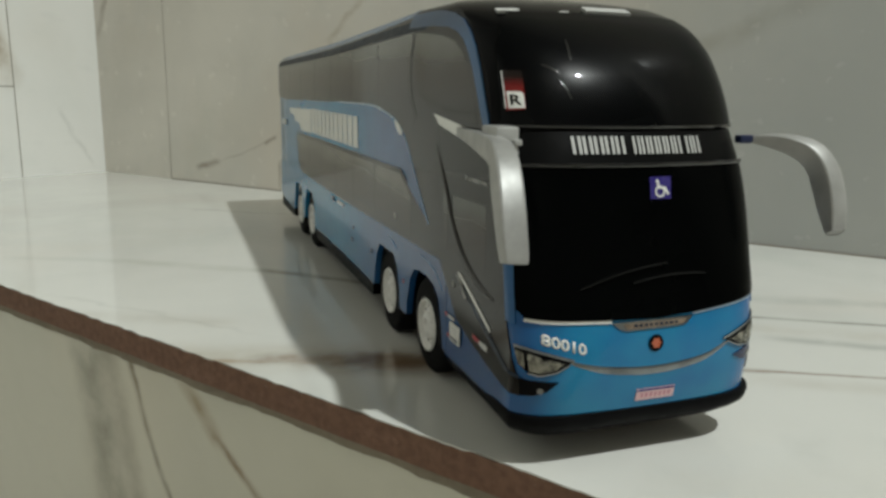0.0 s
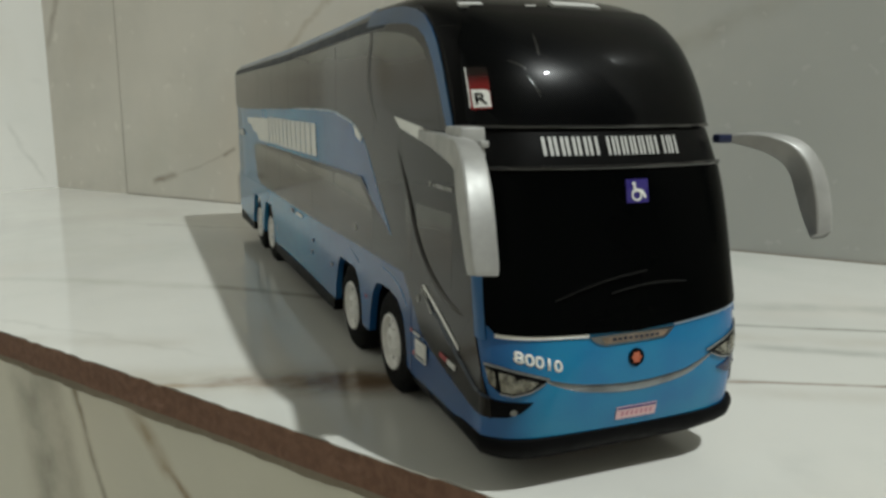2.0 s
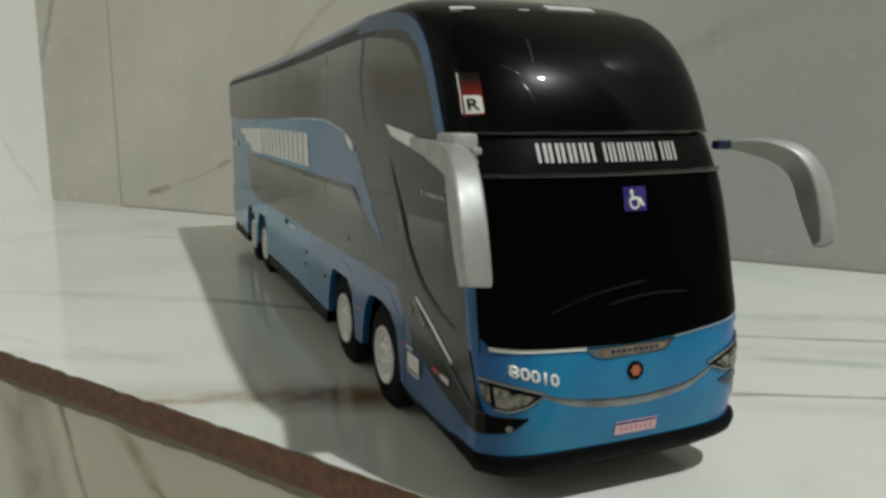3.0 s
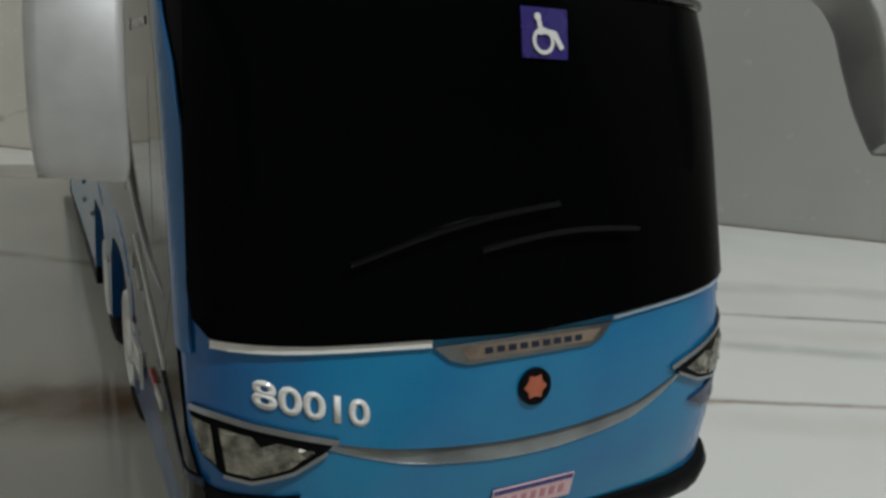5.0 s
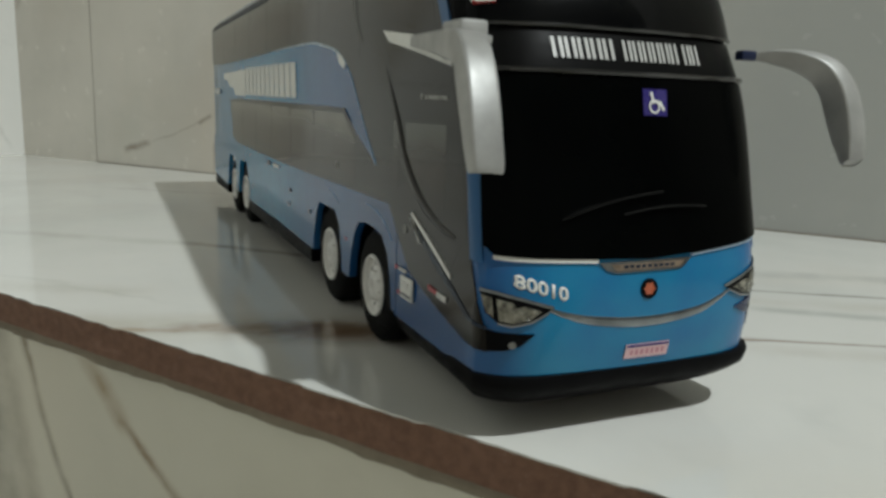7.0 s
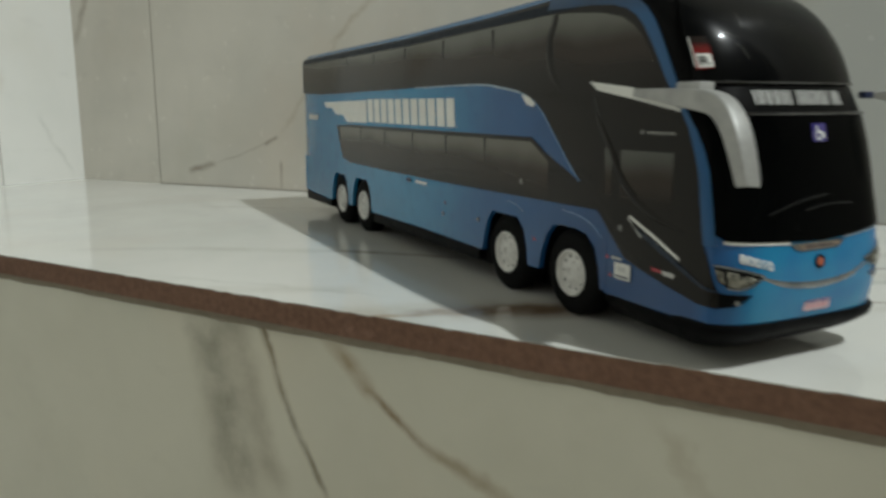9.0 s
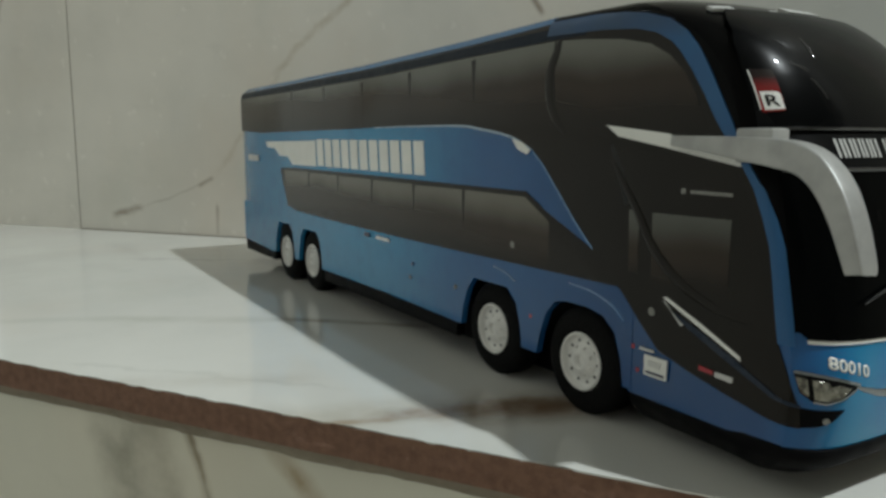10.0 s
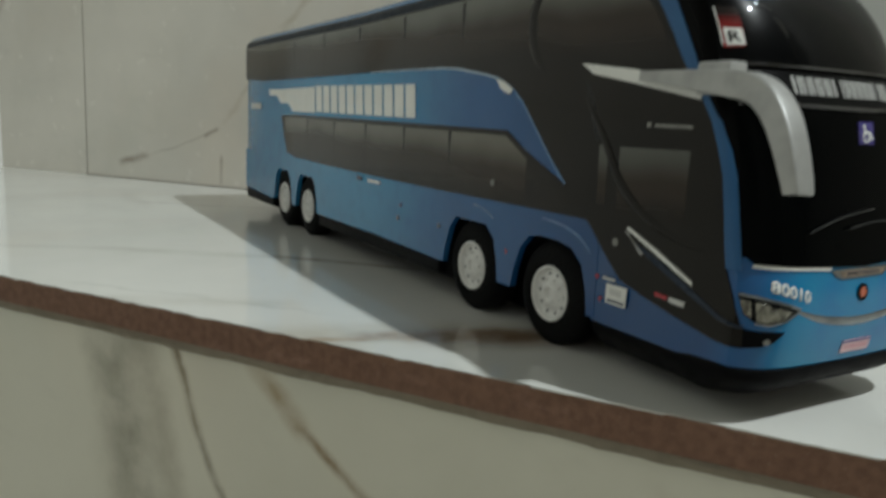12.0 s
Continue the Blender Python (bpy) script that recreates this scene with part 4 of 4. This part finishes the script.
star = [(0.021 * (1 if k % 2 else 0.72) * math.sin(k * math.pi / 6), 0.449 + 0.021 * (1 if k % 2 else 0.72) * math.cos(k * math.pi / 6)) for k in range(12)]
front("star", star, orange, emblem, 0.0048, 0.0008, "", (0, 0))
plate = front("number_plate", [(-0.060, 0.234), (0.098, 0.234), (0.098, 0.279), (-0.060, 0.279)], pink, coach, 0.004, 0.003, "pale pink plate with a dark top band")
front("plate_band", [(-0.058, 0.270), (0.096, 0.270), (0.096, 0.278), (-0.058, 0.278)], violet, plate, 0.0048, 0.0008)
for blk in letter_blocks(7, -0.046, 0.086, 0.245, 0.262, 0.5):
    part("plate_bar", laid(block(*blk), on_front, 0.0048, 0.0008, (0, 0)), plate_ink, plate)
def facets(points, step, rise):
    """A lens of small flat facets that catch the light one by one."""
    bm = laid(outline(points), on_front, 0.0055, 0.0, (step, step))
    bmesh.ops.triangulate(bm, faces=bm.faces[:])
    for v in bm.verts:
        if not v.is_boundary:
            v.co += Vector((0, -rise * random.random(), 0))
    return bm


def lamp_side(s, points):
    """The lamps of the far side sit a little higher and reach further in."""
    if s < 0:
        return [(-x, z) for x, z in points]
    return [(x - 0.16 * (0.4985 - x), z + 0.024 + 0.10 * (x - 0.32)) for x, z in points]


FOG = {
    -1: [(-0.4985, 0.345), (-0.46, 0.338), (-0.37, 0.337), (-0.405, 0.303), (-0.44, 0.286), (-0.485, 0.277), (-0.4985, 0.277)],
    1: [(0.4985, 0.402), (0.45, 0.394), (0.40, 0.380), (0.345, 0.366), (0.39, 0.345), (0.44, 0.334), (0.4985, 0.334)],
}
for s in (-1, 1):
    lamp = front("headlamp", lamp_side(s, [(0.4985, 0.452), (0.466, 0.449), (0.40, 0.433), (0.325, 0.412), (0.34, 0.398), (0.38, 0.376), (0.43, 0.362), (0.465, 0.368), (0.488, 0.392)]), black, coach, 0.004, 0.006, "dark swept headlamp with pale lenses", (0.02, 0.03))
    part("lens", facets(lamp_side(s, [(0.467, 0.436), (0.43, 0.428), (0.42, 0.414), (0.40, 0.420), (0.352, 0.404), (0.385, 0.381), (0.43, 0.368), (0.459, 0.373)]), 0.011, 0.006), lens, lamp, "pale faceted lens", 0)
    part("lens", facets(lamp_side(s, [(0.4965, 0.443), (0.476, 0.438), (0.470, 0.380), (0.486, 0.393)]), 0.008, 0.004), lens, lamp, "", 0)
    front("lamp_brow", band(lamp_side(s, [(0.498, 0.456), (0.466, 0.452), (0.40, 0.436), (0.32, 0.413)]), 0.009, False), chrome, lamp, 0.006, 0.004, "", (0.02, 0.03))
    front("lamp_brow", band(lamp_side(s, [(0.335, 0.400), (0.38, 0.374), (0.43, 0.360), (0.462, 0.365)]), 0.006, False), chrome, lamp, 0.006, 0.004, "", (0.02, 0.03))
    fog = front("fog_lamp", FOG[s], black if s < 0 else navy, coach, 0.004, 0.005, "dark fog lamp recess", (0.02, 0.03))
    part("fog_bulb", laid(disc(*((-0.425, 0.304) if s < 0 else (0.435, 0.358)), 0.010, 14), on_front, 0.006, 0.004, (0, 0)), stud_grey, fog)


def lettering(name, text, material, parent, surface, at, size, slope, lift, label="", bold=0.027):
    """Flat letters of the built-in font laid on a surface; size is the width and height of the whole word."""
    font = bpy.data.curves.new(name, "FONT")
    font.body, font.resolution_u, font.offset = text, 3, bold
    carrier = new(name, font)
    bpy.context.view_layer.update()
    mesh = bpy.data.meshes.new_from_object(carrier)
    bpy.data.objects.remove(carrier)
    bm = bmesh.new()
    bm.from_mesh(mesh)
    bmesh.ops.triangulate(bm, faces=bm.faces[:])
    xs, ys = [v.co.x for v in bm.verts], [v.co.y for v in bm.verts]
    for v in bm.verts:
        a, b = (v.co.x - min(xs)) / (max(xs) - min(xs)), (v.co.y - min(ys)) / (max(ys) - min(ys))
        v.co = (at[0] + size[0] * a, at[1] + size[1] * b + slope * a, 0)
    return part(name, laid(bm, surface, lift, 0.0006, (0, 0)), material, parent, label, 0)


lettering("fleet_number", "80010", white, coach, on_front, (-0.430, 0.470), (0.156, 0.040), -0.043, 0.0014, "white fleet number 80010")
lettering("tag_letter", "R", black, tag, on_front, (-0.4425, 1.255), (0.027, 0.034), 0.0, 0.0215, "", 0.006)


def sweep_round(line, r):
    """A round bead along a line that runs across the nose."""
    bm = bmesh.new()
    rings = [[bm.verts.new(p + Vector((0, r * math.cos(k * math.tau / 8), r * math.sin(k * math.tau / 8)))) for k in range(8)] for p in line]
    for a, b in zip(rings, rings[1:]):
        for k in range(8):
            bm.faces.new((a[k], a[(k + 1) % 8], b[(k + 1) % 8], b[k]))
    bm.faces.new(rings[0])
    bm.faces.new(rings[-1])
    bmesh.ops.recalc_face_normals(bm, faces=bm.faces[:])
    return bm


def lip():
    """The moulding's bead, thickest in the middle."""
    line = curve_points([(-0.345, 0.411), (-0.27, 0.386), (-0.20, 0.368), (-0.09, 0.354), (0.0, 0.350), (0.09, 0.354), (0.20, 0.370), (0.27, 0.398), (0.325, 0.428)], 5)
    bm = bmesh.new()
    rings = []
    for k, (x, z) in enumerate(line):
        p, n = on_front(x, z)
        wide = 0.0015 + 0.0140 * math.sin(math.pi * (k + 0.5) / len(line)) ** 0.7
        rings.append([bm.verts.new(p + n * (0.22 * wide * math.cos(t)) + Vector((0, 0, wide * math.sin(t)))) for t in (i * math.tau / 12 for i in range(12))])
    for a, b in zip(rings, rings[1:]):
        for k in range(12):
            bm.faces.new((a[k], a[(k + 1) % 12], b[(k + 1) % 12], b[k]))
    bm.faces.new(rings[0])
    bm.faces.new(rings[-1])
    bmesh.ops.recalc_face_normals(bm, faces=bm.faces[:])
    return bm


def wiper(a, b, z0, z1):
    line = []
    for k in range(9):
        x, z = a + (b - a) * k / 8, z0 + (z1 - z0) * k / 8 + 0.012 * math.sin(math.pi * k / 8)
        p, n = on_front(x, z)
        line.append(tuple(p + n * 0.022))
    bm = bmesh.new()
    rings = []
    for p in line:
        rings.append([bm.verts.new(Vector(p) + Vector((0, 0.0045 * math.cos(t), 0.0045 * math.sin(t)))) for t in (0.4, 1.6, 2.7, 4.0, 5.2)])
    for r, q in zip(rings, rings[1:]):
        for k in range(5):
            j = (k + 1) % 5
            bm.faces.new((r[k], r[j], q[j], q[k]))
    bm.faces.new(rings[0])
    bm.faces.new(rings[-1])
    bmesh.ops.recalc_face_normals(bm, faces=bm.faces[:])
    return bm


for z, w in ((1.059, 0.008), (1.185, 0.006)):
    line = [on_front(0.458 * math.sin(k * math.pi / 32), z) for k in range(-16, 17)]
    part("screen_seal", sweep_round([p + n * 0.015 for p, n in line], w), gloss_black, coach, "glossy black seal across the nose")
part("chrome_lip", lip(), chrome, coach, "thin silver smile-shaped moulding")
part("wiper", wiper(-0.30, 0.04, 0.655, 0.728), wiper_black, coach, "glossy black wiper arm")
part("wiper", wiper(-0.10, 0.20, 0.665, 0.682), wiper_black, coach, "glossy black wiper arm")


def bumper():
    """Black lower bumper that wraps the nose."""
    bm = bmesh.new()
    us = [0, 0.2, 0.4, 0.55, 0.68, 0.78, 0.85, 0.90, 0.94, 0.97, 0.985, 0.995, 1.0]
    rings = []
    for z, grow in ((0.064, -0.15), (0.076, -0.112), (0.106, -0.058), (0.138, -0.016), (0.158, 0.005), (0.19, 0.014), (0.203, 0.010), (0.211, -0.006)):
        w = 0.5 + grow * 0.6
        right = [(u * w, 0.03 - grow + 0.11 * u**BLUNT) for u in us] + [(w - 0.012, 0.45), (w - 0.016, 0.80)]
        rings.append([bm.verts.new((x * (1.0 if x < 0 else 1.04), y, z)) for x, y in [(-x, y) for x, y in right[:0:-1]] + right])
    for a, b in zip(rings, rings[1:]):
        for k in range(len(a) - 1):
            bm.faces.new((a[k], a[k + 1], b[k + 1], b[k]))
        bm.faces.new((a[-1], a[0], b[0], b[-1]))
    bm.faces.new(rings[0][::-1])
    bm.faces.new(rings[-1])
    bmesh.ops.recalc_face_normals(bm, faces=bm.faces[:])
    return bm


part("bumper", bumper(), black, coach, "matt black lower bumper")
part("rear_bumper", slab(((-0.49, 4.98, 0.13), (0.49, REAR + 0.01, 0.235)), 0.02), black, coach)
for x0, x1, z0, z1 in ((-0.39, -0.315, 1.589, 1.600), (-0.16, -0.125, 1.589, 1.594), (-0.04, 0.16, 1.600, 1.618)):
    front("roof_marker", [(x0, z0), (x1, z0), (x1, z1), (x0, z1)], faded, coach, 0.014, 0.012, "pale marker on the roof front")


def tyre():
    r, w = 0.228, 0.075
    return turned([(-0.03, 0.10), (-w, 0.123), (-w - 0.004, 0.140), (-w, 0.180), (-w + 0.008, 0.210), (-w + 0.025, r), (w - 0.02, r), (w, 0.205), (w, 0.118)])


def rim():
    """A shallow bowl with a rolled lip, a flat ring for the holes and a domed hub with a dimple."""
    return turned([(-0.060, 0.126), (-0.078, 0.125), (-0.084, 0.121), (-0.084, 0.114), (-0.074, 0.108), (-0.064, 0.104), (-0.060, 0.098), (-0.059, 0.078), (-0.064, 0.070), (-0.074, 0.058), (-0.082, 0.046), (-0.084, 0.034), (-0.081, 0.026), (-0.070, 0.020), (-0.068, 0.004)], 40, False)


def stud(angle, radius, size, x):
    bm = bmesh.new()
    made = bmesh.ops.create_cone(bm, cap_ends=True, segments=8, radius1=size, radius2=size * 0.7, depth=0.016)["verts"]
    bmesh.ops.rotate(bm, verts=made, matrix=Matrix.Rotation(-math.pi / 2, 3, "Y"))
    bmesh.ops.translate(bm, verts=made, vec=(x, radius * math.cos(angle), radius * math.sin(angle)))
    return bm


def wheel_thing():
    wheel = new("wheel")
    wheel.parent = coach
    wheel["label"] = "black toy wheel with pale moulded rim"
    part("tyre", tyre(), rubber, wheel, "", 50)
    disc_part = part("rim", rim(), rim_grey, wheel, "pale grey plastic rim", 30)
    for k in range(10):
        part("rim_hole", stud(k * math.tau / 10, 0.0885, 0.0098, -0.0535), rim_dark, disc_part)
    for k in range(8):
        part("wheel_nut", stud(k * math.tau / 8 + 0.3, 0.062, 0.0065, -0.075), rim_grey, disc_part)
    return wheel


first = wheel_thing()
first.matrix_basis = pose(-0.405 * K, AXLES[0] * K, HUB_Z * K)
for side in (0, 180):
    for n, y in enumerate(AXLES):
        if side or n:
            x = -0.405 if not side else 0.405
            copy_thing(first, pose(x * K, y * K, HUB_Z * K, 17 * n + 5, 0, side))


def mirror(sign):
    """A long silver arm that runs forward from the cab side and hooks down before the windscreen."""
    line = [(-0.526, 0.605, 1.152), (-0.533, 0.48, 1.144), (-0.545, 0.33, 1.132), (-0.562, 0.17, 1.118), (-0.584, 0.07, 1.104), (-0.604, 0.0, 1.074), (-0.619, -0.058, 1.020), (-0.627, -0.100, 0.95), (-0.630, -0.132, 0.87), (-0.629, -0.148, 0.817), (-0.629, -0.150, 0.809)]
    sizes = [(0.012, 0.018), (0.018, 0.024), (0.024, 0.034), (0.032, 0.042), (0.037, 0.043), (0.040, 0.042), (0.042, 0.039), (0.042, 0.035), (0.041, 0.030), (0.039, 0.026), (0.035, 0.022)]
    if sign > 0:
        line = [(0.485, 0.19, 1.143), (0.51, 0.165, 1.143), (0.545, 0.13, 1.140), (0.59, 0.08, 1.128), (0.635, 0.035, 1.10), (0.665, 0.005, 1.05), (0.68, -0.018, 0.98), (0.687, -0.042, 0.90), (0.687, -0.064, 0.834), (0.687, -0.068, 0.825)]
        sizes = [(0.013, 0.013), (0.016, 0.018), (0.024, 0.026), (0.030, 0.033), (0.033, 0.041), (0.034, 0.045), (0.036, 0.046), (0.036, 0.038), (0.034, 0.022), (0.031, 0.018)]
    both = curve_points([(*p, *s) for p, s in zip(line, sizes)], 4)
    bm = sweep([p[:3] for p in both], [(p[3], p[4]) for p in both], square=0.2)
    arm = part("mirror", bm, silver, coach, "silver plastic hooked mirror arm", 50)
    x0, x1 = sorted((sign * 0.46, sign * 0.56))
    if sign < 0:
        part("mirror_mount", slab(((x0 + 0.012, 0.200, 1.085), (x1 - 0.002, 0.335, 1.192)), 0.010), silver, arm, "silver mounting block")
        part("mirror_knob", slab(((-0.490, 0.180, 1.128), (-0.459, 0.215, 1.150)), 0.005), silver, arm, "small silver knob")
        part("mirror_knob", slab(((-0.500, 0.180, 1.100), (-0.470, 0.205, 1.112)), 0.004), silver, arm)
    else:
        part("mirror_mount", slab(((0.43, 0.17, 1.128), (0.515, 0.21, 1.160)), 0.008), navy, arm, "dark mounting pin")
    return arm


for sign in (-1, 1):
    mirror(sign)
